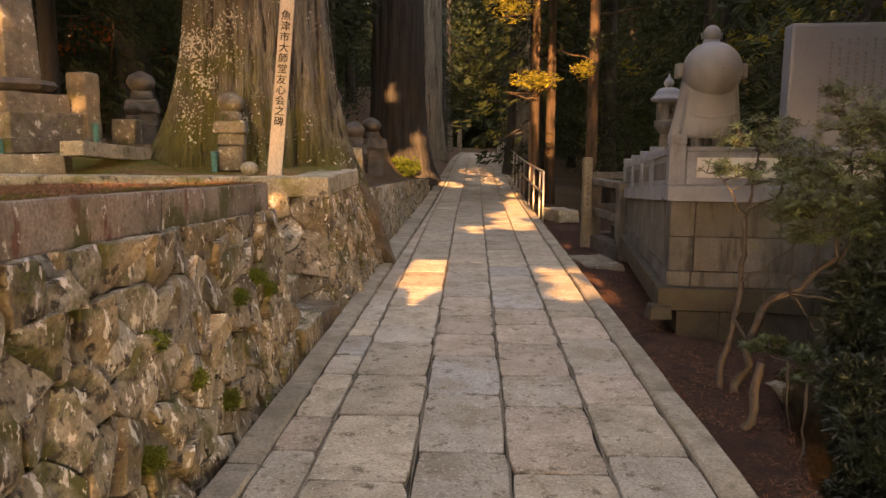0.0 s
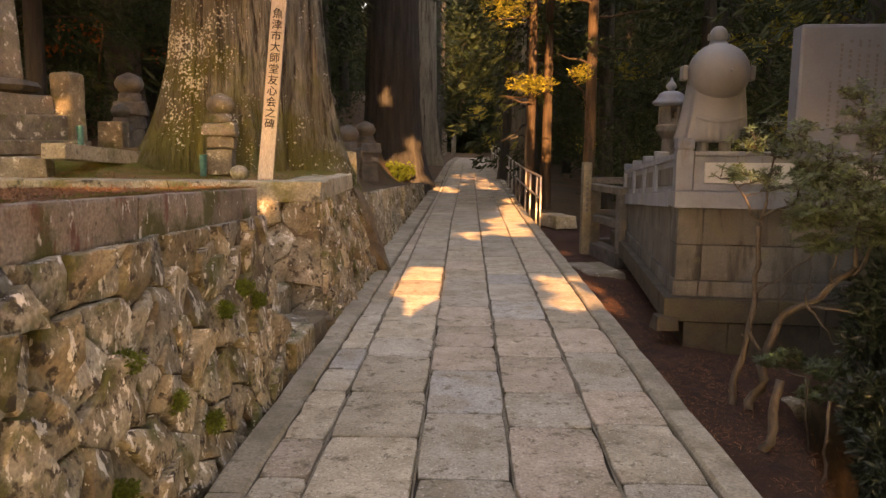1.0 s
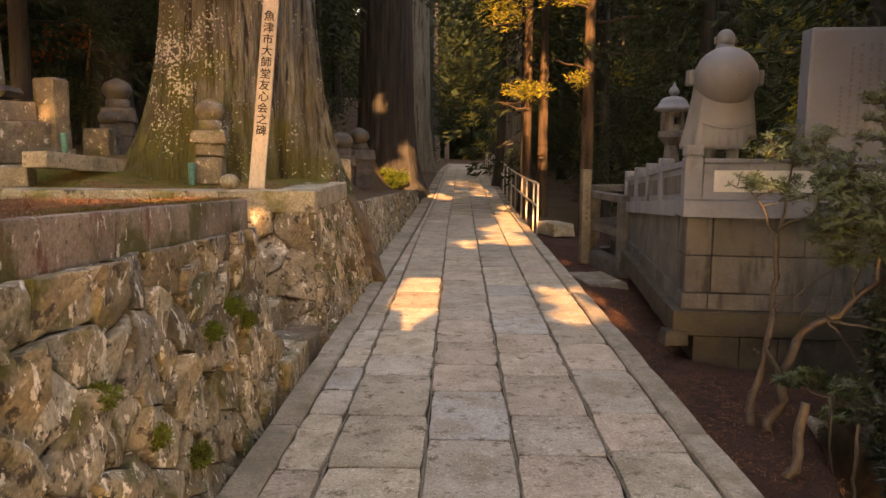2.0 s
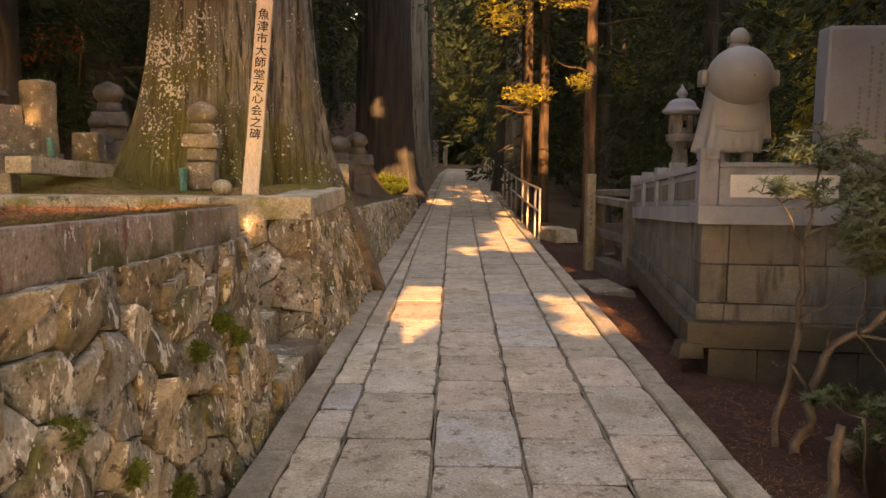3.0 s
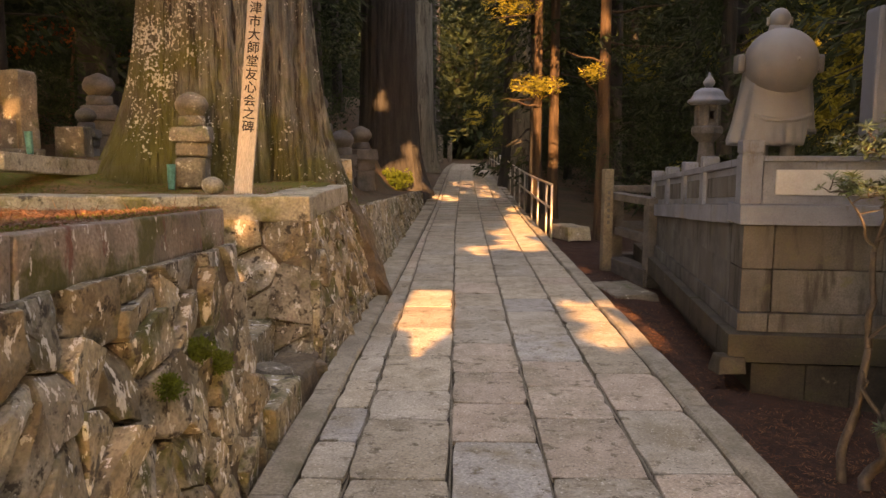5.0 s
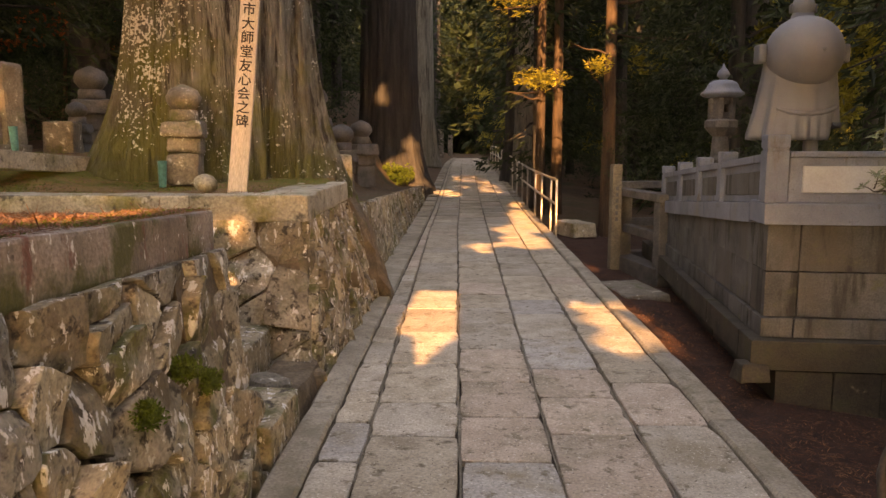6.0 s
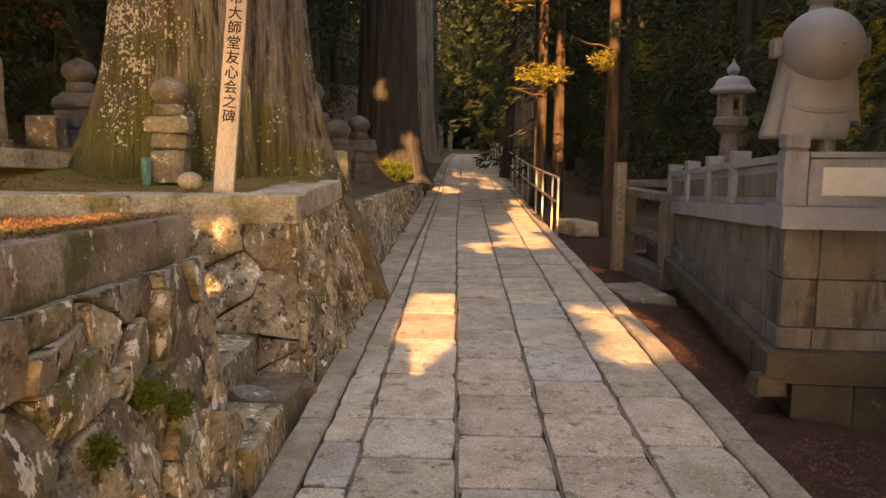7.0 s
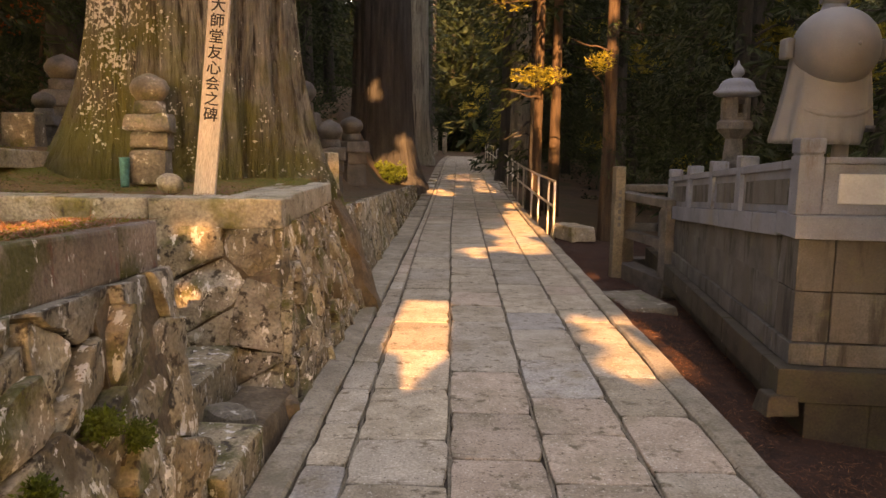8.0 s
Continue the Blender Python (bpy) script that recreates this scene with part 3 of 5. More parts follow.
def field_stone(poly, place, r, proud):
    """A split stone of that outline: sides sunk into the joint, a flat broken face with chipped facets. place(u, v, d) puts it on the wall."""
    cx, cy = sum(p[0] for p in poly) / len(poly), sum(p[1] for p in poly) / len(poly)
    ring = []
    for a, b in zip(poly, poly[1:] + poly[:1]):
        long = math.hypot(a[0] - b[0], a[1] - b[1])
        bits = max(1, min(4, round(long / 0.055)))
        for i in range(bits):
            t = i / bits
            w = 0.009 if i else 0.003
            ring.append((a[0] + (b[0] - a[0]) * t + r.uniform(-w, w), a[1] + (b[1] - a[1]) * t + r.uniform(-w, w)))
    span = max(math.hypot(p[0] - cx, p[1] - cy) for p in ring)
    k1 = max(0.7, 1 - (0.003 + r.random() ** 2 * 0.016) / span)
    tu, tv, out = r.uniform(-0.22, 0.22), r.uniform(-0.12, 0.22), proud * r.uniform(0.0, 1.1)
    if span < 0.14 and r.random() < 0.5:
        out -= r.uniform(0.03, 0.07)
    seed = r.uniform(0, 99)
    chips = []
    for k in range(r.choice((1, 2, 3))):
        a = r.uniform(0, 2 * math.pi)
        chips.append((math.cos(a), math.sin(a), span * r.uniform(0.15, 0.75), r.uniform(0.2, 0.75)))

    def face(x, y):
        dx, dy = x - cx, y - cy
        h = out + tu * dx + tv * dy
        for ca, sa, off, slope in chips:
            h -= slope * max(0.0, dx * ca + dy * sa - off)
        return max(out - 0.045, h) + 0.012 * noise.noise(Vector((x * 10, y * 10, seed))) + 0.008 * noise.noise(Vector((x * 30, y * 30, seed)))

    verts = []
    for k, d in ((k1, -0.16), (k1, -0.007), (k1 * 0.965, 0.0), (k1 * 0.72, 0.001), (k1 * 0.4, 0.002)):
        for u, v in ring:
            j = 0.0 if k > 0.9 else span * 0.06
            x, y = cx + (u - cx) * k + r.uniform(-j, j), cy + (v - cy) * k + r.uniform(-j, j)
            verts.append(tuple(place(x, y, d if d < -0.1 else d + face(x, y))))
    verts.append(tuple(place(cx, cy, 0.006 + face(cx, cy))))
    n = len(ring)
    faces = [(k * n + i, k * n + (i + 1) % n, (k + 1) * n + (i + 1) % n, (k + 1) * n + i) for k in range(4) for i in range(n)]
    faces += [(4 * n + i, 4 * n + (i + 1) % n, 5 * n) for i in range(n)]
    return verts, faces


def rubble(wall, foot_a, foot_b, top_a, top_b, size, seed, proud=0.05, tall=0.85):
    """Rubble between two foot points and two top points, each stone a part of the wall, on an earth core."""
    r = random.Random(seed)
    fa, fb, ta, tb = (Vector(p) for p in (foot_a, foot_b, top_a, top_b))
    width, height = (fb - fa).length, ((ta - fa).length + (tb - fb).length) / 2
    normal = (fb - fa).cross(ta - fa).normalized()

    def place(u, v, d):
        s, t = u / width, v / height
        return fa.lerp(fb, s).lerp(ta.lerp(tb, s), t) + normal * d

    for poly in cells(width, height, size, r, tall):
        v, f = field_stone(poly, place, r, proud)
        c = Vector(v[-1])
        me = raw("stone", [tuple(Vector(q) - c) for q in v], f, RUBBLE[r.random() < 0.4])
        part("stone", me, None, wall, at=Matrix.Translation(c))
    back = -normal * 0.06
    core = [fa + back, fb + back, tb + back, ta + back]
    deep = [p - normal * 0.5 for p in core]
    vs = [tuple(p) for p in core + deep]
    part("core", raw("core", vs, [(0, 1, 2, 3), (1, 5, 6, 2), (4, 0, 3, 7), (7, 3, 2, 6), (5, 4, 7, 6)], EARTH), None, wall, "dark earth in the joints")


def coping_z(y):
    return 1.325 - 0.039 * y


wall_1 = tagged(new("wall_1"), "retaining wall of rough mossy rubble stones beside the path", "stone wall", kind="structure")
wall_2 = tagged(new("wall_2"), "corner of a lichen-covered rubble retaining wall under the terrace", "stone wall", kind="structure")
wall_3 = tagged(new("wall_3"), "low mossy rubble wall along the far path", "stone wall", kind="structure")
W1_END = 4.84
ROOF1 = lambda y: coping_z(y) - 0.17


def build_walls():
    rubble(wall_1, (-0.87, -3.2, -0.16), (-0.87, W1_END, -0.16), (-1.035, -3.2, ROOF1(-3.2) + 0.01), (-1.035, W1_END, ROOF1(W1_END) + 0.01), 0.27, 3, 0.04, 0.85)
    rubble(wall_1, (-0.87, W1_END, -0.16), (-2.6, W1_END, -0.16), (-1.035, W1_END, ROOF1(W1_END)), (-2.6, W1_END, ROOF1(W1_END)), 0.36, 9)
    rubble(wall_2, (-2.9, 6.12, -0.1), (-0.9, 6.12, -0.1), (-2.9, 6.36, 0.94), (-1.0, 6.36, 0.94), 0.42, 5, 0.05, 0.6)
    rubble(wall_2, (-0.86, 6.14, -0.1), (-0.8, 8.7, -0.1), (-1.0, 6.36, 0.94), (-1.02, 8.25, 0.94), 0.24, 6, 0.05)
    rubble(wall_3, (-0.92, 8.9, -0.12), (-0.96, 20.5, -0.12), (-1.08, 8.6, 0.84), (-1.1, 20.5, 0.38), 0.42, 8, 0.04)


def long_coping(wall, name, a, b, z_at, depth, high, mat, lengths, seed, face="x"):
    """Dressed stones laid end to end from a to b along the wall's head."""
    r = random.Random(seed)
    a, b = Vector(a), Vector(b)
    total, s, k = (b - a).length, 0.0, 0
    way = (b - a).normalized()
    inward = Vector((-way.y, way.x, 0))
    while s < total - 0.05:
        l = min(r.uniform(*lengths), total - s)
        if total - s - l < 0.3:
            l = total - s
        m = a + way * (s + l / 2) + inward * depth / 2
        blk = rough_block((l - 0.008, depth, high), bevel=0.014, wear=0.009, cuts=4, seed=seed + k)
        z0, z1 = z_at(a + way * s), z_at(a + way * (s + l))
        bmesh.ops.transform(blk, matrix=Matrix.Translation((m.x, m.y, (z0 + z1) / 2 - high / 2)) @ Matrix.Rotation(math.atan2(way.y, way.x), 4, "Z")
                            @ Matrix.Rotation(-math.atan2(z1 - z0, l), 4, "Y"), verts=blk.verts)
        part(name, blk, mat, wall, "dressed coping stone")
        s += l
        k += 1


long_coping(wall_1, "coping", (-1.065, -3.2, 0), (-1.065, W1_END + 0.02, 0), lambda p: coping_z(p.y), 0.3, 0.175, COPING, (1.2, 2.0), 21)
long_coping(wall_2, "coping", (-0.99, 6.38, 0), (-0.99, 8.15, 0), lambda p: 1.1, 0.36, 0.16, CAP, (0.7, 1.1), 31)
long_coping(wall_2, "coping", (-6.5, 6.34, 0), (-0.965, 6.34, 0), lambda p: 1.098, 0.28, 0.165, CAP, (0.9, 1.6), 41)

# ---- terraces behind the walls ----
def terrace_height(x, y):
    z = 1.07 + 0.02 * noise.noise(Vector((x * 2, y * 2, 0))) + 0.008 * noise.noise(Vector((x * 9, y * 9, 0)))
    if y > 6.6:
        z += 0.2 * max(0.0, min(1.0, (-x - 2.9) / 0.8)) * max(0.0, min(1.0, (y - 7.0) / 0.8))
        z += 0.05 * max(0.0, min(1.0, (y - 7.0)))
    z += max(0.0, y - 13) * 0.1 + max(0.0, -x - 8) * 0.1
    if y > 8.2:
        k = max(0.0, min(1.0, (x + 2.9) / 1.3)) * min(1.0, (y - 8.2) / 0.5)
        k = k * k * (3 - 2 * k)
        z += (0.83 - 0.039 * (y - 8.6) + 0.03 * noise.noise(Vector((x, y, 2))) - z) * k
    return z


t2 = sheet("terrace", steps_between([(-40, -8, 2.0), (-8, -1.12, 0.1)]), steps_between([(6.5, 9.6, 0.1), (9.6, 14, 0.3), (14, 40, 1.5)]), terrace_height, TERRACE, -0.3)
t2.materials.append(FOREST_FLOOR)
for f in t2.polygons:
    f.material_index = int(f.center.y > 10.5 or f.center.x < -6.5)
terrace_2 = tagged(new("terrace", t2), "mossy terrace of bare soil behind the retaining wall", "terrace", kind="structure")
t1 = sheet("terrace", steps_between([(-14, -3, 1.0), (-3, -1.2, 0.1)]), steps_between([(-3, 2, 0.5), (2, W1_END - 0.02, 0.1)]),
           lambda x, y: coping_z(y) - 0.035 + 0.02 * noise.noise(Vector((x * 3, y * 3, 5))) + 0.006 * noise.noise(Vector((x * 14, y * 14, 5))), TERRACE, -0.3)
terrace_1 = tagged(new("terrace", t1), "strip of moss and needles on top of the wall", "terrace", kind="structure")

# ---- steps up between the walls ----
stair = thing("stone_steps", "worn stone steps climbing between two rubble walls", "steps")
for k, (x, z) in enumerate(((-0.84, 0.17), (-1.18, 0.3), (-1.55, 0.47), (-1.9, 0.64), (-2.3, 0.8))):
    far = 5.42 if k == 0 else 6.25
    part("step", rough_block((0.5, far - 4.84, 0.3), (x - 0.25, (far + 4.84) / 2, z - 0.15), 0.025, 0.016, 4, seed=60 + k), RUBBLE[0], stair)
for k, (x, y, z, w, l, g) in enumerate(((-1.02, 5.82, -0.02, 0.34, 0.85, 0.24), (-0.93, 6.08, -0.03, 0.2, 0.3, 0.18), (-1.08, 5.62, 0.1, 0.22, 0.3, 0.12))):
    part("rubble_block", rough_block((w, l, g), (x, y, z), 0.04, 0.03, 3, 0.85, 75 + k, k * 25), EARTH if k < 2 else OLD_STONE, stair, "low stone buried in needles")


# ---- trees ----
def trunk_mesh(radius, height, flare, mat, sides=72, rings=46, seed=0, furrow=0.04, roots=5, lean=(0, 0), flat_front=0.0, lopsided=0.0):
    """A tall trunk with a flared, lobed foot and long furrows."""
    verts, faces = [], []
    for k in range(rings + 1):
        t = k / rings
        z = height * t ** 1.7
        for i in range(sides):
            a = 2 * math.pi * i / sides
            c = Vector((math.cos(a), math.sin(a), 0))
            foot = math.exp(-z / 0.75)
            lobe = 1 + 0.16 * math.sin(a * roots + seed) * foot
            front = max(0.0, -c.y) * flat_front
            r = radius * (1 - 0.3 * z / max(height, 8.0)) * lobe + flare * foot * (1 - front) * (1 - lopsided * c.x)
            deep = noise.noise(Vector((c.x * 5.2, c.y * 5.2, z * 0.35 + seed))) + 0.6 * noise.noise(Vector((c.x * 13, c.y * 13, z * 0.6 + seed)))
            r += furrow * deep
            for wide, run, cut in ((6.5, 0.28, 0.9), (15.0, 0.5, 0.5)):
                seam = abs(noise.noise(Vector((c.x * wide, c.y * wide, z * run + seed + 7))))
                r -= furrow * cut * max(0.0, 1 - seam / 0.09)
            verts.append((c.x * r + lean[0] * z, c.y * r + lean[1] * z, z - 0.12 * (k == 0)))
    for k in range(rings):
        for i in range(sides):
            j = (i + 1) % sides
            faces.append((k * sides + i, k * sides + j, (k + 1) * sides + j, (k + 1) * sides + i))
    faces.append(tuple(range(rings * sides, (rings + 1) * sides)))
    return raw("trunk", verts, faces, mat, True)


def crown_mesh(low, high, reach, seed, count=150, sprays=17, mat=None):
    """A conifer's crown: drooping boughs, each with many needle sprays of its own, and gaps between."""
    r = random.Random(seed)
    verts, faces = [], []
    for b in range(count):
        t = r.random() ** 0.8
        z = low + (high - low) * t
        a = r.uniform(0, 2 * math.pi)
        l = reach * (1.05 - 0.8 * t) * r.uniform(0.5, 1.1)
        way = Vector((math.cos(a), math.sin(a), r.uniform(-0.35, 0.1)))
        side = Vector((-way.y, way.x, 0))
        for s in range(sprays):
            q = r.uniform(0.2, 1.0)
            p = way * l * q + Vector((0, 0, z - 0.5 * q * q)) + side * r.uniform(-0.3, 0.3) * l * (1.1 - q) + some_way(r) * 0.18
            for k in range(3):
                d = (way * 0.7 + side * r.uniform(-1, 1) + Vector((0, 0, r.uniform(-0.9, 0.15)))).normalized()
                leaf(verts, faces, p, d, some_way(r), r.uniform(0.14, 0.34), r.uniform(0.03, 0.075))
    return raw("crown", verts, faces, mat or LEAF_DARK)


def bough_mesh(low, high, reach, r, mat):
    z, a, l = low + (high - low) * r.random(), r.uniform(0, 2 * math.pi), reach * r.uniform(0.4, 0.9)
    return raw("bough", *tube(crooked((0, 0, z), (math.cos(a) * l, math.sin(a) * l, z + r.uniform(-0.6, 0.3)), 0.035, 0.008, 5, 0.25, z), 5), mat)


old_cedar = thing("cedar_tree", "huge old cedar trunk with lichen patches and mossy foot", "tree", (-2.15, 8.6, 1.06))
part("trunk", trunk_mesh(0.74, 16, 0.5, BARK_OLD, 300, 90, 2.2, 0.045, 5, flat_front=0.75, lopsided=0.42), None, old_cedar)
part("crown", crown_mesh(9, 17, 4.2, 11), None, old_cedar)

second_cedar = thing("cedar_tree", "dark massive cedar with sun patches low on its trunk", "tree", (-2.0, 22.4, 0.2))
part("trunk", trunk_mesh(0.8, 18, 0.42, BARK_SHADED, 160, 50, 5.0, 0.05, 6), None, second_cedar)
part("crown", crown_mesh(8, 18, 4.5, 12), None, second_cedar)


def forest_tree(kind, seed, radius, height, low, reach, mat):
    t = thing("forest_cedar", "slender dark cedar of the surrounding forest", "tree", (0, 0, 0), group="forest cedars")
    part("trunk", trunk_mesh(radius, height, radius * 0.5, mat, 20, 14, seed, radius * 0.06, 4), None, t)
    r = random.Random(seed)
    for k in range(10):
        part("bough", bough_mesh(low * 0.5, height * 0.5, reach * 0.8, r, mat), None, t)
    part("crown", crown_mesh(low, height, reach, seed, 172, 13), None, t)
    return t


first_trees = [forest_tree(0, 31, 0.2, 14, 3.2, 2.6, BARK_SHADED), forest_tree(1, 32, 0.3, 17, 4.2, 3.2, BARK_SHADED), forest_tree(2, 33, 0.14, 11, 1.2, 2.4, BARK_SHADED)]
places = [(1.75, 19.5, 2), (3.7, 20.0, 0), (1.6, 27, 1), (2.6, 31, 1), (4.8, 15.5, 2), (6.2, 19, 1), (5.2, 25, 2), (7.5, 14, 0), (8.5, 22, 2), (9.5, 12, 1),
          (3.4, 38, 2), (6.5, 33, 0), (10, 29, 1), (-4.2, 17, 0), (-6.2, 14.5, 1), (-7.4, 18.5, 1), (-9.5, 15, 0), (-5.0, 23, 1), (-8.5, 24, 2), (-12, 20, 1),
          (-3.2, 30, 1), (-6, 33, 0), (-2.4, 40, 2), (4.5, 47, 1), (-4.4, 48, 1), (8, 42, 2), (-9, 40, 2), (1.0, 66, 2), (-2.2, 63, 1), (3.8, 60, 0), (6, 55, 2),
          (-0.5, 74, 2), (2.5, 78, 2), (-6, 60, 2), (9, 63, 2), (12, 36, 2), (13, 20, 2), (12, 50, 1), (-14, 30, 2), (-13, 45, 2), (-17, 24, 1), (16, 28, 1), (17, 43, 2),
          (5.8, 11.2, 2), (11.5, 8.5, 2), (8.2, 17.5, 2), (-5.4, 27, 2), (-11, 27, 2), (4.6, 35, 2), (-0.8, 86, 2), (4.5, 70, 2), (-3.8, 80, 2), (-5.6, 19.5, 2), (-8.2, 21, 2), (-10.5, 17.5, 2), (-12.5, 15, 2), (-14, 18, 2), (-3.9, 25.5, 2), (-7, 29, 2), (-10, 33, 2),
          # (8.5, 6) to (-13, 8): trees mostly out of view, added to block skylight
          (-15, 13.5, 2), (-16, 20, 2), (-4.4, 36, 2), (-2.9, 45, 2), (-6.5, 42, 2), (-3.0, 54, 2), (2.6, 44, 2), (3.0, 36, 2), (6.4, 22.5, 2), (9, 26, 2), (10.5, 18, 2), (14, 14, 2), (7.6, 11.0, 2), (8.5, 6, 1), (6.8, -6, 1), (7.6, -11, 1), (9.2, -3, 1), (6.6, -15, 1), (6.4, 0.5, 2), (7.0, 3.8, 2), (5.4, -3.6, 2), (8.0, -1.5, 2), (4.6, -8, 2), (-9.5, 6.5, 1), (-11, 1, 1), (-7.8, 9.5, 1), (-13, 8, 2), (-6.6, 12.2, 2),
          (-5.2, 15.8, 2), (-3.6, 20.5, 2), (-1.9, 46, 1), (2.4, 58, 1), (-0.6, 68, 1), (1.6, 71, 1)]
for k, (x, y, kind) in enumerate(places):
    m = pose(x, y, (terrace_height(x, y) if x < -1.8 and 6.5 < y < 38 else 1.0 if x < -1.8 and -3 < y <= 6.5 else ground_height(x, y)) - 0.05, rng.uniform(-1.5, 1.5), rng.uniform(-1.5, 1.5), rng.uniform(0, 360))
    copy_thing(first_trees[kind], m)
for k, (x, y) in enumerate(((-10.8, 12.2), (7.0, 26.5), (2.9, 52.0))):
    first_trees[k].matrix_basis = pose(x, y, (terrace_height(x, y) if x < -1.8 else ground_height(x, y)) - 0.05)


# ---- terrace things ----
def stupa(name, label, at, k, mat, turn=0.0, seed=0, ball=True):
    """A small five-tier grave stupa."""
    g = thing(name, label, "grave stupa", at, turn)
    part("base", rough_block((0.27 * k, 0.26 * k, 0.26 * k), (0, 0, 0.13 * k), 0.03, 0.014, 3, 0.92, seed), mat, g)
    part("block", rough_block((0.27 * k, 0.26 * k, 0.13 * k), (0.01 * k, 0, 0.325 * k), 0.025, 0.016, 3, 0.97, seed + 1), mat, g)
    part("roof", rough_block((0.34 * k, 0.32 * k, 0.13 * k), (0, 0, 0.455 * k), 0.03, 0.02, 3, 0.9, seed + 2), mat, g)
    part("neck", turned([(0.1 * k, 0.515 * k), (0.115 * k, 0.53 * k), (0.11 * k, 0.6 * k), (0.09 * k, 0.61 * k)], 16, 0.06, seed), mat, g, smooth=True)
    b = [(0.02 * k, 0.6 * k), (0.09 * k, 0.61 * k), (0.135 * k, 0.67 * k), (0.14 * k, 0.71 * k), (0.11 * k, 0.765 * k), (0.06 * k, 0.79 * k), (0.015 * k, 0.81 * k)]
    part("ball", turned(b, 22, 0.06, seed + 3), mat, g, smooth=True)
    return g


stupa("grave_stupa", "weathered five-tier grave stupa with a round top at the cedar's foot", (-2.16, 7.54, 1.1), 0.95, OLD_STONE, 8, 3)

pebble = bmesh.new()
bmesh.ops.create_icosphere(pebble, subdivisions=3, radius=0.085)
for v in pebble.verts:
    v.co = Vector((v.co.x, v.co.y * 0.9, v.co.z * 0.8)) * (1 + 0.12 * noise.noise(v.co * 14))
pale_stone = thing("round_stone", "pale rounded stone lying on the terrace edge", "stone", (-1.81, 6.95, 1.14))
part("stone", pebble, CAP, pale_stone, smooth=True)


def vase(at, tilt=0.0):
    v = thing("flower_vase", "empty teal plastic grave vase stuck in the moss", "vase", at, group="grave vases")
    v.matrix_basis = pose(*at, tilt, tilt, 0)
    part("tube", turned([(0.026, 0), (0.028, 0.02), (0.034, 0.19), (0.037, 0.2), (0.031, 0.2), (0.026, 0.03)], 18), TEAL, v, smooth=True)
    return v


first_vase = vase((-2.28, 7.36, 1.09), 2)
for at in ((-3.68, 7.84, 1.36), (-4.28, 7.15, 1.2)):
    copy_thing(first_vase, pose(*at, 1, -2, 40))

# leaning memorial board with its writing
board = thing("memorial_board", "tall pale wooden memorial board with brushed black writing", "wooden sign")
board.matrix_basis = pose(-1.535, 6.78, 1.06, -3.0, 5.0, 3)
bb = rough_block((0.125, 0.035, 3.4), (0, 0, 1.7), 0.004, 0.003, 6, 1.0, 5)
for v in bb.verts:
    if v.co.z < 0.34:
        v.co.x += 0.012 * math.sin(v.co.z * 31) - 0.008
board_face = part("board", bb, PALE_WOOD, board)


def lettering(text, size, mat, parent, m, spread=1.0):
    """Letters of the built-in font as thin meshes, one under another."""
    for k, ch in enumerate(text):
        cu = bpy.data.curves.new("letter", "FONT")
        cu.body, cu.size, cu.extrude, cu.align_x, cu.resolution_u = ch, size, 0.0015, "CENTER", 3
        cu.offset = 0.0011
        tmp = bpy.data.objects.new("letter", cu)
        me = bpy.data.meshes.new_from_object(tmp)
        bpy.data.objects.remove(tmp)
        bpy.data.curves.remove(cu)
        me.materials.append(mat)
        part("letter", me, None, parent, at=m @ pose(0, -k * size * spread, 0))


lettering("魚津市大師堂友心会之碑", 0.089, BLACK_INK, board_face, pose(0.0, -0.0195, 1.405, 90, 0, 0), 1.04)

# graves on the left terrace
big_grave = thing("grave_monument", "large stepped grave monument of old stone with a lotus slab", "grave", (-4.74, 7.95, 1.27), -14)
part("lower_tier", rough_block((1.75, 1.5, 0.17), (0, 0, 0.08), 0.02, 0.015, 4, 1, 1), OLD_STONE, big_grave)
part("middle_tier", rough_block((1.5, 1.25, 0.3), (0, 0, 0.315), 0.025, 0.02, 4, 0.98, 2), OLD_STONE, big_grave)
part("upper_tier", rough_block((1.15, 1.0, 0.24), (0, 0, 0.585), 0.025, 0.02, 4, 0.98, 3), OLD_STONE, big_grave)
part("lotus_slab", turned([(0.4, 0.7), (0.58, 0.74), (0.64, 0.8), (0.6, 0.86), (0.45, 0.88)], 8, 0.03, 2), DARK_STONE, big_grave, "dark lotus-shaped slab")
part("stele", rough_block((0.78, 0.55, 1.5), (0, 0, 1.62), 0.03, 0.015, 4, 0.8, 4), OLD_STONE, big_grave)
big_grave.matrix_basis = big_grave.matrix_basis @ Matrix.Scale(0.86, 4)
stele = thing("grave_stele", "upright grave stone with a rounded head, warm in the sun", "grave", (-4.06, 8.35, 1.27), -20)
sb = rough_block((0.3, 0.21, 0.84), (0, 0, 0.41), 0.03, 0.012, 4, 0.96, 6)
for v in sb.verts:
    if v.co.z > 0.75:
        v.co.z += 0.045 * (1 - (v.co.x / 0.15) ** 2)
part("stone", sb, OLD_STONE, stele)
cube_stone = thing("grave_stone", "low square stone block on the mossy ground", "stone", (-3.86, 8.95, 1.28), 6)
part("stone", rough_block((0.29, 0.25, 0.36), (0, 0, 0.17), 0.02, 0.012, 3, 0.97, 8), OLD_STONE, cube_stone)
stupa("grave_stupa", "dark five-tier grave stupa in the shade of the forest", (-4.75, 11.4, 1.22), 1.45, DARK_STONE, 20, 12)
stupa("grave_stupa", "small dark stupa with a jug-shaped top behind a stone block", (-4.35, 10.2, 1.2), 0.85, DARK_STONE, 5, 17)
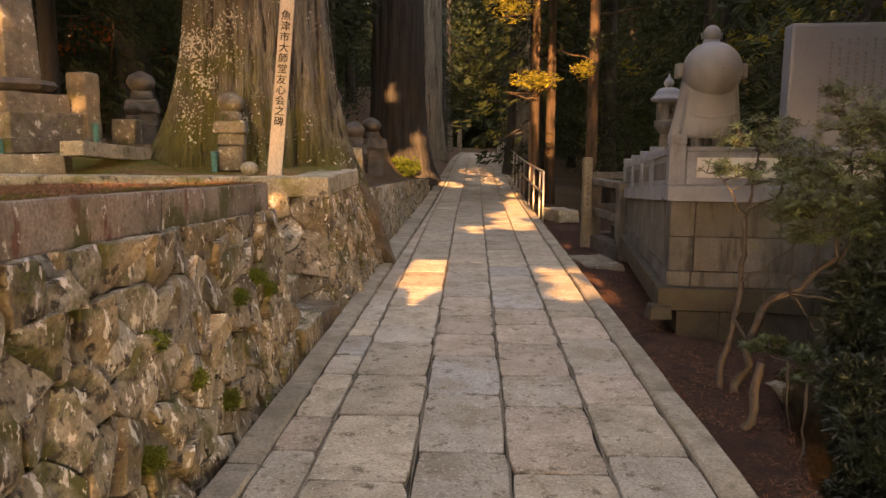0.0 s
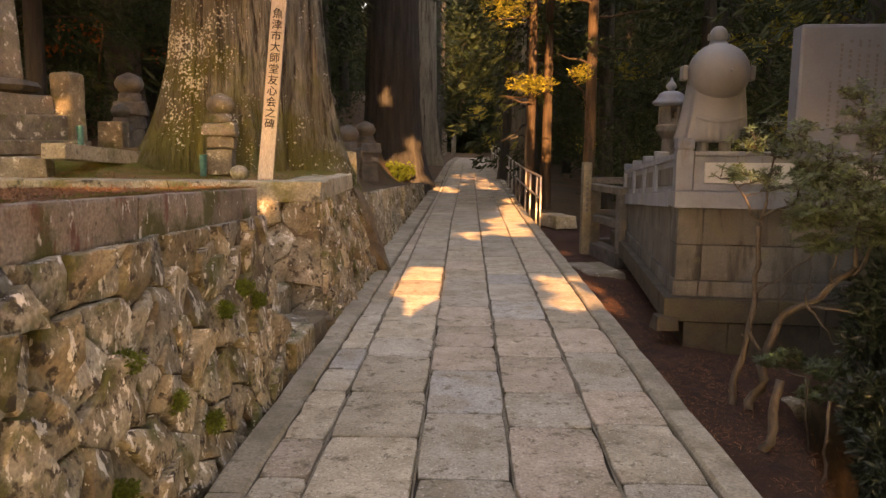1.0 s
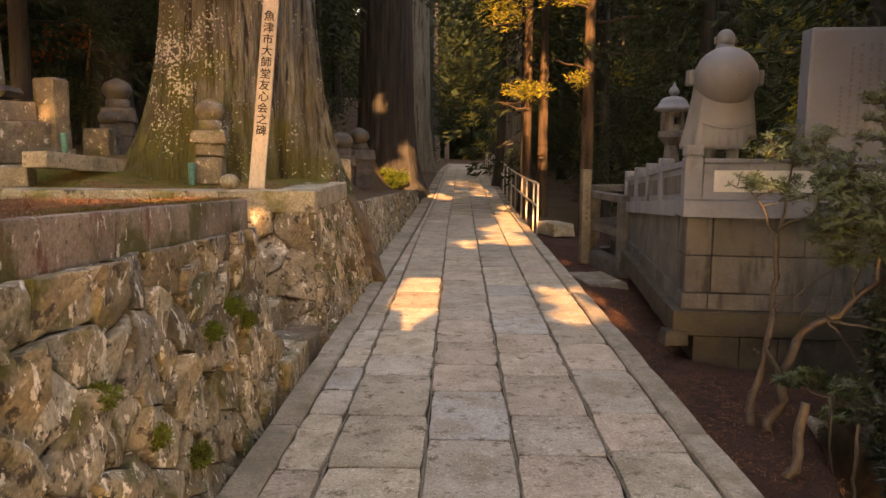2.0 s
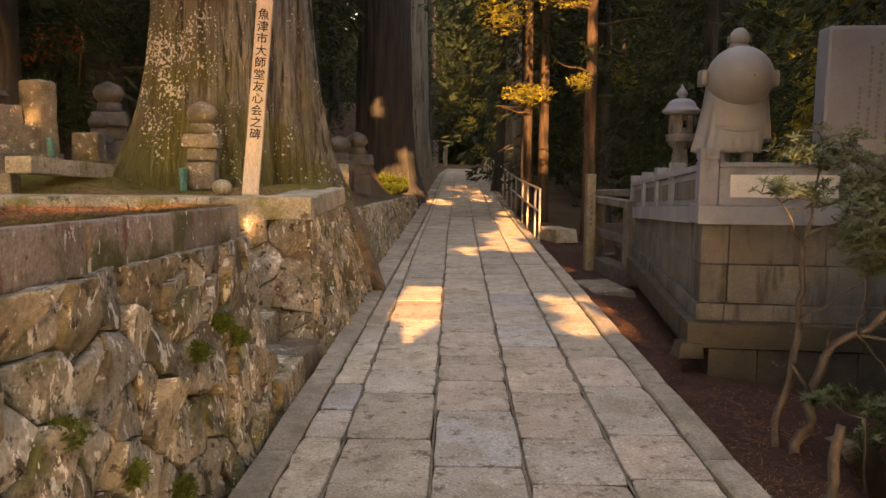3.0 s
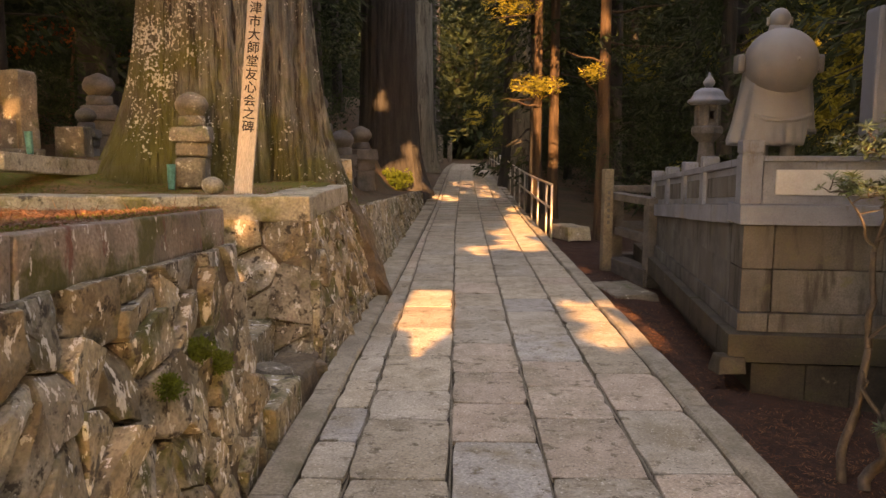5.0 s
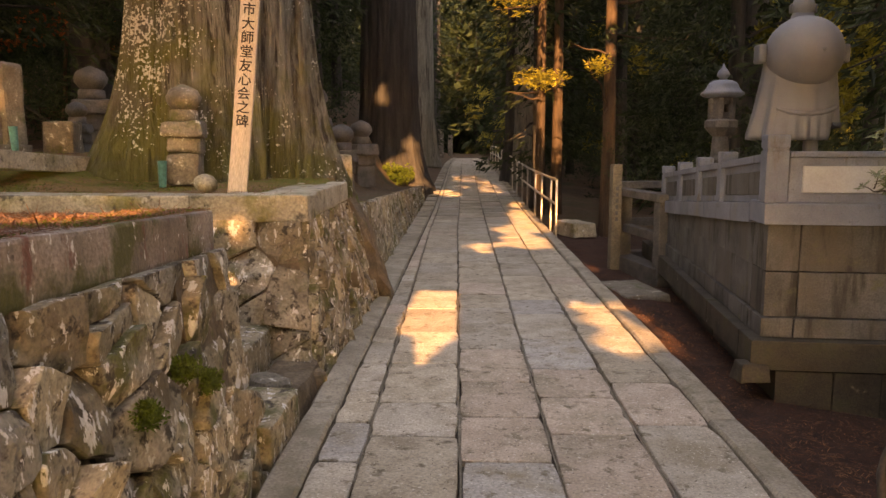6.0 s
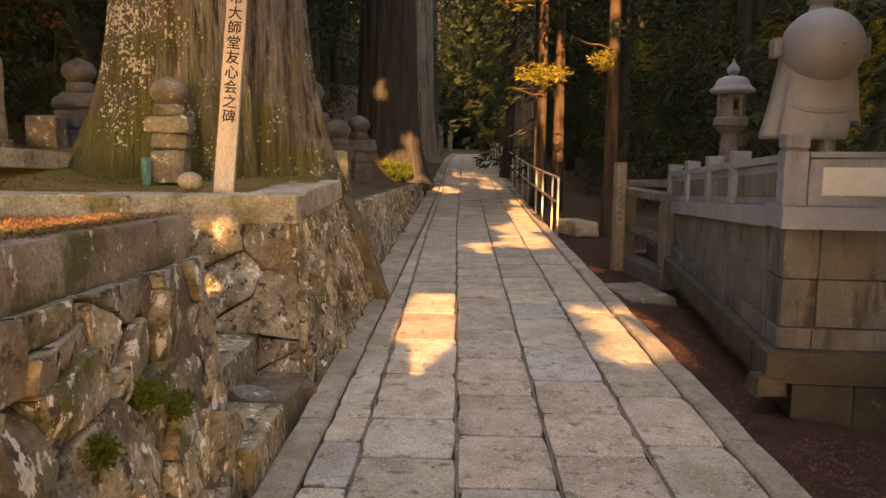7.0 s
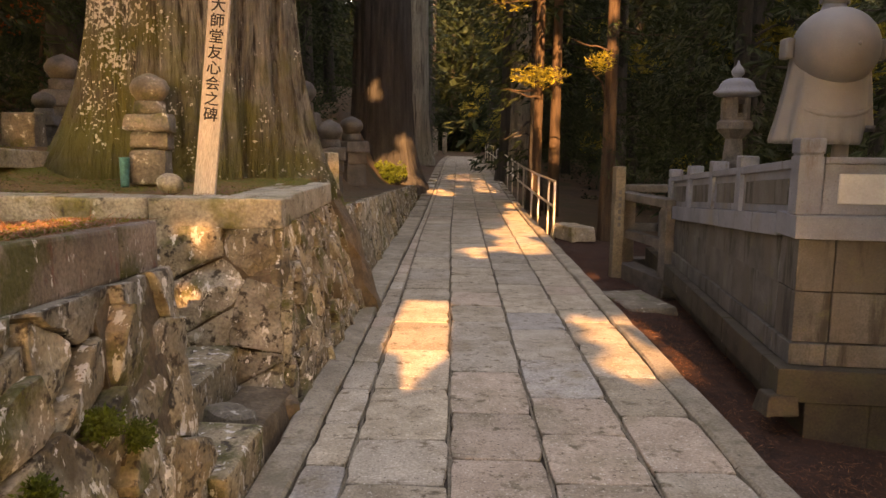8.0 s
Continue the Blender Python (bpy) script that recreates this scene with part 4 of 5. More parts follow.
for k, (x, y, s) in enumerate(((-2.35, 13.6, 1.7), (-1.75, 12.6, 1.3), (-3.0, 15.0, 1.9), (-1.9, 15.8, 1.5), (-2.6, 11.4, 1.2))):
    stupa("grave_stupa", "dark five-tier grave stupa in the shade of the forest", (x, y, terrace_height(x, y) - 0.03), s, DARK_STONE, k * 13, 20 + k)
beam = thing("stone_beam", "long hewn stone beam lying on the moss", "stone")
beam.matrix_basis = pose(-3.36, 7.6, 1.27, -4, 0, -7)
part("beam", rough_block((0.24, 1.45, 0.14), (0, 0, 0), 0.012, 0.01, 5, 1, 14), CAP, beam)
edging = thing("stone_edging", "low mossy edging stone of a grave plot", "stone", (-3.95, 7.05, 1.16), 3)
part("edging", rough_block((0.75, 0.18, 0.2), (0, 0, 0), 0.02, 0.014, 5, 1, 15), OLD_STONE, edging)

# small stone posts beyond the terrace corner
for k, (x, y, z0, h, w, lab, mm) in enumerate(((-1.36, 8.6, 0.85, 0.56, 0.1, "short grey stone post beside the cedar", OLD_STONE), (-1.22, 8.9, 0.8, 0.46, 0.13, "square stone post with a white smear", OLD_STONE),
                                               (-1.34, 10.2, 0.74, 0.56, 0.14, "pale broken stone post catching the sun", CAP))):
    p = thing("stone_post", lab, "stone post", (x, y, z0), k * 20)
    part("post", rough_block((w, w, h), (0, 0, h / 2), 0.012, 0.012, 3, 0.95, 50 + k), mm, p)
buttress = thing("earth_buttress", "slanting mossy buttress of earth and roots at the wall's end", "bank")
bt = rough_block((0.4, 0.5, 1.3), (0, 0, 0), 0.08, 0.0, 0, 0.55, 61)
bmesh.ops.subdivide_edges(bt, edges=bt.edges[:], cuts=5, use_grid_fill=True)
for v in bt.verts:
    v.co += noise.noise_vector(v.co * 5) * 0.07 + noise.noise_vector(v.co * 17) * 0.025
bmesh.ops.transform(bt, matrix=Matrix.Translation((-0.97, 8.78, 0.36)) @ Matrix.Rotation(radians(-17), 4, "Y"), verts=bt.verts)
part("bank", bt, EARTH, buttress)
for k in range(5):
    y = 8.5 + k * 0.11
    part("root", raw("root", *tube(crooked((-1.12, y, 0.85 - k * 0.04), (-0.78 - k * 0.01, y + 0.12, -0.08), 0.022, 0.012, 8, 0.06, k * 3.1), 6), BARK, True), None, buttress)

# ---- plinth with balustrade, statue, lantern and tablet ----
DROP = -0.07
PTURN = -5.5
plinth = thing("monument_plinth", "large stepped plinth of stained granite blocks beside the path", "plinth", (1.86, 6.38, 0), PTURN)


def course(name, z0, z1, x0, y0, lengths_front, lengths_side, seed, mat, depth=0.3, slope=0.0):
    """One course of blocks: along the front, then along the side that faces the path."""
    r = random.Random(seed)
    x = x0
    k = 0
    while x < 4.4:
        l = 0.2 if k == 0 and name.endswith("block") else r.uniform(*lengths_front)
        part(name, rough_block((l - 0.005, depth, z1 - z0 - 0.005), (x + l / 2, y0 + depth / 2, (z0 + z1) / 2), 0.006, 0.004, 2, 1, seed + k), mat, plinth)
        x += l
        k += 1
    y = y0 + depth
    while y < 4.0:
        l = r.uniform(*lengths_side)
        blk = rough_block((depth, l - 0.005, z1 - z0 - 0.005), (x0 + depth / 2, y + l / 2, (z0 + z1) / 2), 0.006, 0.004, 2, 1, seed + 40 + k)
        for v in blk.verts:
            v.co.z += slope * max(0.0, v.co.y)
        part(name, blk, mat, plinth)
        y += l
        k += 1


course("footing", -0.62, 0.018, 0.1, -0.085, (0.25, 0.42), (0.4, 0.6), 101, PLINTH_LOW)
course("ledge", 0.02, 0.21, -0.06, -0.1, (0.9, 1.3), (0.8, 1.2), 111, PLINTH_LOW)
course("lower_block", 0.21, 0.34, 0.012, -0.02, (0.6, 0.9), (0.7, 1.0), 121, PLINTH)
course("lower_block", 0.34, 0.63, 0.03, 0.0, (0.6, 0.9), (0.9, 1.2), 131, PLINTH)
course("upper_block", 0.63, 0.925, 0.03, 0.0, (0.55, 0.8), (0.9, 1.2), 141, PLINTH, slope=DROP * 0.8)
course("moulding", 0.925, 1.06, -0.01, -0.05, (0.7, 1.1), (1.0, 1.4), 151, GRANITE, 0.34, DROP)
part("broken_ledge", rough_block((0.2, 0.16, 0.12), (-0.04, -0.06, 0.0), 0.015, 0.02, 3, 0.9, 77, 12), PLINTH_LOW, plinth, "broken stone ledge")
part("filling", rough_block((4.2, 3.4, 1.3), (2.4, 2.0, 0.2), 0.01, 0.004, 2), PLINTH, plinth)
part("pavement", rough_block((3.6, 2.6, 0.08), (2.1, 1.6, 1.0), 0.01, 0.003, 2), GRANITE, plinth)


def baluster_post(x, y, z, w, h, seed):
    part("post", join(rough_block((w, w, h - 0.1), (x, y, z + (h - 0.1) / 2), 0.006, 0.002, 2, 1, seed), rough_block((w * 0.88, w * 0.88, 0.03), (x, y, z + h - 0.095), 0, 0, 0),
                      rough_block((w * 1.03, w * 1.03, 0.085), (x, y, z + h - 0.0425), 0.012, 0.002, 2, 1, seed + 1)), GRANITE, plinth)


def rail_panel(x0, x1, z, seed):
    """A slab under a top rail, with a sunk pale panel."""
    l = x1 - x0
    part("rail", rough_block((l, 0.12, 0.035), ((x0 + x1) / 2, 0.06, z + 0.295), 0.006, 0.002, 2, 1, seed), GRANITE, plinth)
    surround = part("panel_frame", rough_block((l, 0.085, 0.275), ((x0 + x1) / 2, 0.06, z + 0.1385), 0.004, 0.002, 2, 1, seed), GRANITE, plinth)
    part("panel", rough_block((l - 0.16, 0.02, 0.165), ((x0 + x1) / 2, 0.0165, z + 0.142), 0.007, 0.001, 0), PANEL, surround, "pale sunk panel")


baluster_post(0.065, 0.06, 1.06, 0.135, 0.415, 201)
rail_panel(0.14, 1.05, 1.06, 211)
baluster_post(1.12, 0.06, 1.06, 0.135, 0.415, 203)
rail_panel(1.2, 2.3, 1.06, 213)
baluster_post(2.4, 0.06, 1.06, 0.135, 0.415, 205)
stops = [0.13, 1.18, 2.0, 2.9, 3.85]
for k, y in enumerate(stops[1:]):
    baluster_post(0.065, y + 0.06, 1.06 + DROP * (y + 0.06), 0.125, 0.385, 221 + k)
for k, (a, b) in enumerate(zip(stops, stops[1:])):
    a, b = a + (0.06 if k else 0.0), b - 0.005
    for nm, w, z0, z1 in (("rail", 0.12, 0.255, 0.305), ("panel_frame", 0.07, 0.0, 0.255), ("panel", 0.09, 0.05, 0.2)):
        trim = 0.09 if nm == "panel" else 0.0
        blk = rough_block((w, b - a - 2 * trim, z1 - z0), (0.065, (a + b) / 2, (z0 + z1) / 2 + 1.06), 0.006, 0.002, 2, 1, 240 + k)
        for v in blk.verts:
            v.co.z += DROP * v.co.y
        part(nm, blk, GRANITE if nm != "panel" else PLINTH, plinth)

pedestal = thing("statue_pedestal", "low granite pedestal under the statue", "pedestal", (2.45, 7.35, 1.03), 0)
part("pedestal", rough_block((0.72, 0.56, 0.16), (0, 0, 0.08), 0.012, 0.003, 2), GRANITE, pedestal)


def statue_mesh():
    """A round-bellied stone figure: robe, ball, head and feet in one plain mesh."""
    body = turned([(0.25, 0.085), (0.278, 0.09), (0.284, 0.12), (0.281, 0.17), (0.277, 0.22), (0.272, 0.3), (0.268, 0.42), (0.262, 0.52), (0.25, 0.66), (0.2, 0.82), (0.1, 0.93), (0.05, 0.96)], 144, 0, 0, (1.0, 0.72))
    for v in body.verts:
        if v.co.z < 0.6:
            a = math.atan2(v.co.y, v.co.x)
            if abs(v.co.x) < 0.2 and v.co.y < 0:
                fold = 0.09 * max(0.0, 0.3 - v.co.z) / 0.2 * (abs(math.sin(a * 8.5)) - 0.6)
            else:
                fold = 0.07 * math.sin(a * 14) * (0.62 - v.co.z) / 0.5 + 0.1 * (0.6 - v.co.z)
            v.co.x, v.co.y = v.co.x * (1 + fold), v.co.y * (1 + fold)
            if v.co.x < -0.12:
                v.co.x -= 0.1 * (0.6 - v.co.z) * (-v.co.x - 0.12) / 0.18
            if v.co.x > 0.18 and v.co.z < 0.14:
                v.co.z += 0.09
    ball = bmesh.new()
    bmesh.ops.create_uvsphere(ball, u_segments=48, v_segments=28, radius=1.0)
    bmesh.ops.transform(ball, matrix=Matrix.Translation((0, -0.06, 0.7)) @ Matrix.Diagonal((0.268, 0.258, 0.262, 1)), verts=ball.verts)
    knob = bmesh.new()
    bmesh.ops.create_uvsphere(knob, u_segments=12, v_segments=8, radius=0.016)
    bmesh.ops.transform(knob, matrix=Matrix.Translation((0.03, -0.31, 0.705)), verts=knob.verts)
    head = bmesh.new()
    bmesh.ops.create_uvsphere(head, u_segments=28, v_segments=18, radius=1.0)
    bmesh.ops.transform(head, matrix=Matrix.Translation((0, 0.0, 1.03)) @ Matrix.Diagonal((0.078, 0.085, 0.088, 1)), verts=head.verts)
    neck = turned([(0.12, 0.9), (0.085, 0.94), (0.07, 0.99)], 24)
    bits = [body, ball, knob, head, neck]
    for s in (-1, 1):
        bits.append(rough_block((0.06, 0.12, 0.135), (s * 0.295, -0.02, 0.7), 0.018, 0.002, 2))
        bits.append(rough_block((0.02, 0.035, 0.06), (s * 0.085, 0.0, 1.02), 0.006, 0, 0))
        bits.append(turned([(0.05, -0.175), (0.055, -0.165), (0.05, 0.14), (0.04, 0.16)], 16))
        bmesh.ops.transform(bits[-1], matrix=Matrix.Translation((s * 0.1, -0.03, 0)), verts=bits[-1].verts)
    apron = turned([(0.27, 0.25), (0.283, 0.262), (0.28, 0.285), (0.25, 0.3)], 64, 0, 0, (1.0, 0.72))
    for v in apron.verts:
        v.co.z += 0.9 * v.co.x ** 2
    bits.append(apron)
    return join(*bits)


statue_me = mesh_of("statue", statue_mesh(), STATUE, True)
statue = thing("statue", "grey granite statue with a big round belly on a pedestal", "statue", (2.44, 7.36, 1.36), 0, statue_me)

lantern = thing("stone_lantern", "old granite lantern with a domed roof and pointed finial", "stone lantern", (2.555, 9.36, 0.54), 8)
part("shaft", turned([(0.17, 0), (0.17, 0.2), (0.11, 0.3), (0.09, 0.62), (0.115, 0.72), (0.09, 0.76), (0.075, 0.95)], 20), DARK_STONE, lantern, smooth=False)
part("platform", turned([(0.08, 0.95), (0.13, 1.0), (0.165, 1.04), (0.165, 1.1), (0.14, 1.12)], 8), DARK_STONE, lantern)
for k in range(6):
    a = math.radians(60 * k)
    part("pillar", rough_block((0.05, 0.05, 0.2), (0.108 * math.cos(a), 0.108 * math.sin(a), 1.22), 0.004, 0.001, 0, 1, k, 60 * k), DARK_STONE, lantern)
    if k != 4:
        b = a + math.radians(30)
        part("fire_box_wall", rough_block((0.02, 0.085, 0.2), (0.092 * math.cos(b), 0.092 * math.sin(b), 1.22), 0.003, 0.001, 0, 1, k, 60 * k + 30), DARK_STONE, lantern)
for z in (1.13, 1.315):
    part("fire_box_slab", turned([(0.12, z - 0.014), (0.125, z - 0.01), (0.125, z + 0.01), (0.12, z + 0.014)], 6), DARK_STONE, lantern)
part("window_sill", rough_block((0.085, 0.03, 0.05), (0, -0.09, 1.16), 0.004, 0, 0), DARK_STONE, lantern)
part("window_head", rough_block((0.085, 0.03, 0.045), (0, -0.09, 1.285), 0.004, 0, 0), DARK_STONE, lantern)
lantern_roof = part("roof", turned([(0.1, 1.33), (0.17, 1.335), (0.202, 1.352), (0.208, 1.368), (0.197, 1.382), (0.172, 1.4), (0.15, 1.435), (0.148, 1.45), (0.125, 1.475), (0.085, 1.495), (0.04, 1.502)], 28), GRANITE, lantern, smooth=True)
part("finial", turned([(0.045, 1.5), (0.034, 1.515), (0.055, 1.535), (0.06, 1.56), (0.045, 1.59), (0.018, 1.62), (0.005, 1.66)], 18), GRANITE, lantern_roof, smooth=True)

tablet = thing("memorial_tablet", "tall grey granite tablet with columns of worn carved writing", "stone tablet", (3.12, 7.24, 1.0), -4)
tb = rough_block((1.7, 0.24, 1.48), (0.85, 0.12, 0.74), 0.03, 0.001, 3)
tablet_face = part("slab", tb, TABLET, tablet)
bars = random.Random(5)
x, k = 0.27, 0
for col in range(17):
    top = 1.33 if col > 1 else (1.02 if col == 1 else 0.6)
    z = top
    while z > (0.55 if col > 1 else top - 0.42):
        h = bars.uniform(0.022, 0.034)
        if bars.random() < 0.86:
            part("mark", rough_block((bars.uniform(0.018, 0.03), 0.003, h), (0.2 + col * 0.075, -0.0005, z), 0, 0, 0), INK, tablet_face)
        z -= h + bars.uniform(0.008, 0.02)

# ---- post, low fence and railing ----
marker = thing("marker_post", "square weathered marker post with faint vertical writing", "post", (1.86, 11.0, -0.12), 8)
marker_face = part("post", rough_block((0.12, 0.12, 1.29), (0, 0, 0.645), 0.008, 0.004, 3, 1, 4), POST_WOOD, marker)
for k in range(6):
    part("mark", rough_block((0.035, 0.003, 0.045), (0.0, -0.0615, 1.0 - k * 0.075), 0, 0, 0), INK, marker_face)


def low_fence(a, b, top, seed):
    f = thing("stone_fence", "low stone fence of posts and rails in the shade", "fence", group="low stone fences")
    a, b = Vector(a), Vector(b)
    l, ang = (b - a).length, math.degrees(math.atan2(b.y - a.y, b.x - a.x))
    f.matrix_basis = pose(a.x, a.y, 0, 0, 0, ang)
    for k in range(2):
        part("post", rough_block((0.15, 0.15, top + 0.15), (k * l, 0, (top - 0.15) / 2), 0.012, 0.006, 3, 1, seed + k), DARK_STONE, f)
    part("rail", rough_block((l + 0.16, 0.17, 0.09), (l / 2, 0, top - 0.045 + 0.093), 0.01, 0.005, 4, 1, seed + 3), DARK_STONE, f)
    part("rail", rough_block((l - 0.16, 0.1, 0.1), (l / 2, 0, top * 0.5), 0.01, 0.005, 4, 1, seed + 4), DARK_STONE, f)
    part("base", rough_block((l + 0.1, 0.22, 0.3), (l / 2, 0, -0.1), 0.01, 0.005, 4, 1, seed + 5), DARK_STONE, f)


low_fence((2.2, 10.05, 0), (2.0, 11.15, 0), 0.78, 301)
low_fence((2.02, 11.45, 0), (3.3, 11.6, 0), 0.85, 311)
low_fence((2.36, 10.0, 0), (3.2, 10.1, 0), 0.74, 321)
stone = thing("flat_stone", "flat stone slab set in the needle litter", "stone", (1.78, 9.6, -0.13), 10)
part("stone", rough_block((0.5, 0.9, 0.09), (0, 0, 0), 0.02, 0.012, 4, 0.94, 9), OLD_STONE, stone)
lit_stone = thing("edge_stone", "pale block of stone beside the railing's end", "stone", (1.88, 14.5, -0.1), 20)
part("stone", rough_block((0.45, 0.75, 0.24), (0, 0, 0.1), 0.03, 0.02, 4, 0.9, 10), CAP, lit_stone)

railing = thing("handrail", "metal handrail with thin posts along the path", "railing")
posts = [13.95, 14.75, 16.3, 17.6, 19.6, 21.2, 23.2, 25.2, 27.5, 29.8, 32.2, 35.0, 38.0, 41.5, 45.0]
for y in posts:
    part("post", raw("post", *tube([(1.5 + path_bend(y), y, -0.12 + path_lift(y), 0.02), (1.5 + path_bend(y), y, 0.84 + path_lift(y), 0.02)], 10), STEEL, True), None, railing)
for z in (0.84, 0.45):
    part("rail", raw("rail", *tube([(1.5 + path_bend(y), y, z + path_lift(y), 0.02) for y in posts], 10), STEEL, True), None, railing)

# ---- trees along the right of the path ----
def slim_tree(name, label, x, y, radius, height, seed, mat=BARK_RED):
    t = thing(name, label, "tree", (x, y, ground_height(x, y) - 0.03))
    part("trunk", trunk_mesh(radius, height, radius * 0.35, mat, 24, 24, seed, radius * 0.1, 4), None, t)
    return t


def twig_branch(parent, a, b, r0, seed):
    part("branch", raw("branch", *tube(crooked(a, b, r0, 0.007, 9, 0.1, seed), 6), BARK_RED, True), None, parent)


def gold_spray(parent, centre, size, count, seed, mat):
    r = random.Random(seed)
    verts, faces = [], []
    for k in range(count):
        w = some_way(r)
        p = Vector(centre) + Vector((w.x * size[0], w.y * size[1], w.z * size[2])) * r.random() ** 0.5
        for j in range(5):
            d = (Vector((r.uniform(-1, 1), r.uniform(-1, 1), r.uniform(-0.3, 0.7)))).normalized()
            leaf(verts, faces, p, d, some_way(r), r.uniform(0.05, 0.11), r.uniform(0.012, 0.024))
    part("foliage", raw("foliage", verts, faces, mat), None, parent)


pine = slim_tree("pine_tree", "slim reddish pine trunk with bare crooked branches", 2.5, 15.0, 0.105, 11, 4)
twig_branch(pine, (0, 0, 3.1), (-0.75, -0.3, 3.3), 0.02, 3)
twig_branch(pine, (0, 0, 2.2), (-0.45, -0.35, 3.0), 0.02, 5)
twig_branch(pine, (0, 0, 2.4), (-0.2, -0.3, 1.95), 0.014, 6)
twig_branch(pine, (0, 0, 4.2), (-1.3, -0.4, 4.6), 0.03, 7)
twig_branch(pine, (0, 0, 4.0), (1.6, 0.3, 4.2), 0.03, 8)
twig_branch(pine, (0, 0, 3.5), (1.4, 0.2, 3.4), 0.02, 9)
# these sprays take the gold that stands in for sun on needles
gold_spray(pine, (-0.25, -0.3, 2.95), (0.22, 0.2, 0.2), 60, 3, LEAF_SUN_PAINT)
gold_spray(pine, (-0.6, -0.3, 4.5), (0.8, 0.4, 0.35), 200, 4, LEAF_SUN_PAINT)
part("crown", crown_mesh(5.2, 11, 2.2, 44, 120, 14), None, pine)
cedar_a = slim_tree("young_cedar", "young cedar trunk beside the handrail", 1.62, 18.0, 0.1, 12, 6, BARK_RED)
cedar_b = slim_tree("young_cedar", "slim grey cedar trunk beside the handrail", 2.02, 18.4, 0.11, 12, 9, BARK_RED)
twig_branch(cedar_a, (0, 0, 2.6), (-0.85, -0.5, 2.6), 0.032, 13)
twig_branch(cedar_a, (0, -0.1, 2.45), (-0.6, -0.6, 2.55), 0.028, 14)
twig_branch(cedar_a, (0, 0, 2.5), (0.5, -0.5, 2.9), 0.018, 15)
gold_spray(cedar_a, (-0.05, -0.5, 2.85), (0.62, 0.4, 0.24), 210, 7, LEAF_SUN_PAINT)
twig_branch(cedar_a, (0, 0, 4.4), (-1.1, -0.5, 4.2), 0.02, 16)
gold_spray(cedar_a, (-0.6, -0.3, 4.6), (0.7, 0.5, 0.5), 260, 8, LEAF_SUN_PAINT)
part("crown", crown_mesh(5.5, 12, 2.0, 46, 110, 14), None, cedar_a)
part("crown", crown_mesh(5.0, 12, 2.0, 47, 110, 14), None, cedar_b)
dark_cedar = slim_tree("cedar_tree", "stout dark cedar trunk at the bend of the railing", 1.95, 26.5, 0.36, 16, 12, BARK)
part("crown", crown_mesh(6, 16, 3, 48), None, dark_cedar)
far_cedar = slim_tree("cedar_tree", "broad cedar trunk behind the low wall", -2.0, 36.0, 0.7, 18, 15, BARK)
part("crown", crown_mesh(7, 18, 4, 49), None, far_cedar)
for k, (x, y, h) in enumerate(((-1.5, 52.0, 1.9), (-1.0, 58.0, 1.6), (-1.9, 30.0, 1.3))):
    p = thing("stone_pillar", "pale stone pillar far along the path", "pillar", (x, y, ground_height(x, y) - 0.05), 10)
    part("pillar", rough_block((0.32, 0.32, h), (0, 0, h / 2), 0.02, 0.01, 3, 0.95, 70 + k), OLD_STONE, p)


# ---- shrubs in front of the plinth ----
def leaf_mass(name, clumps, seed, length, width, mat, per=26, spread=0.07):
    """Whorls of narrow leaves scattered through each clump (x, y, z, rx, ry, rz, count)."""
    r = random.Random(seed)
    verts, faces = [], []
    for cx, cy, cz, rx, ry, rz, count in clumps:
        for k in range(int(count * 3.0)):
            w = some_way(r)
            q = r.random() ** 0.45
            p = Vector((cx + w.x * rx * q, cy + w.y * ry * q, cz + w.z * rz * q))
            tip = (Vector((w.x, w.y, 0.5 + 0.6 * w.z)) + some_way(r) * 0.5).normalized()
            for j in range(per):
                d = (some_way(r) + tip * 0.75).normalized()
                leaf(verts, faces, p + some_way(r) * spread * 0.25, d, some_way(r), length * r.uniform(0.6, 1.2), width * r.uniform(0.7, 1.2))
    return raw(name, verts, faces, mat)


shrub = thing("shrub", "andromeda shrub with crooked reddish stems and small glossy leaves", "shrub", (0, 0, 0))
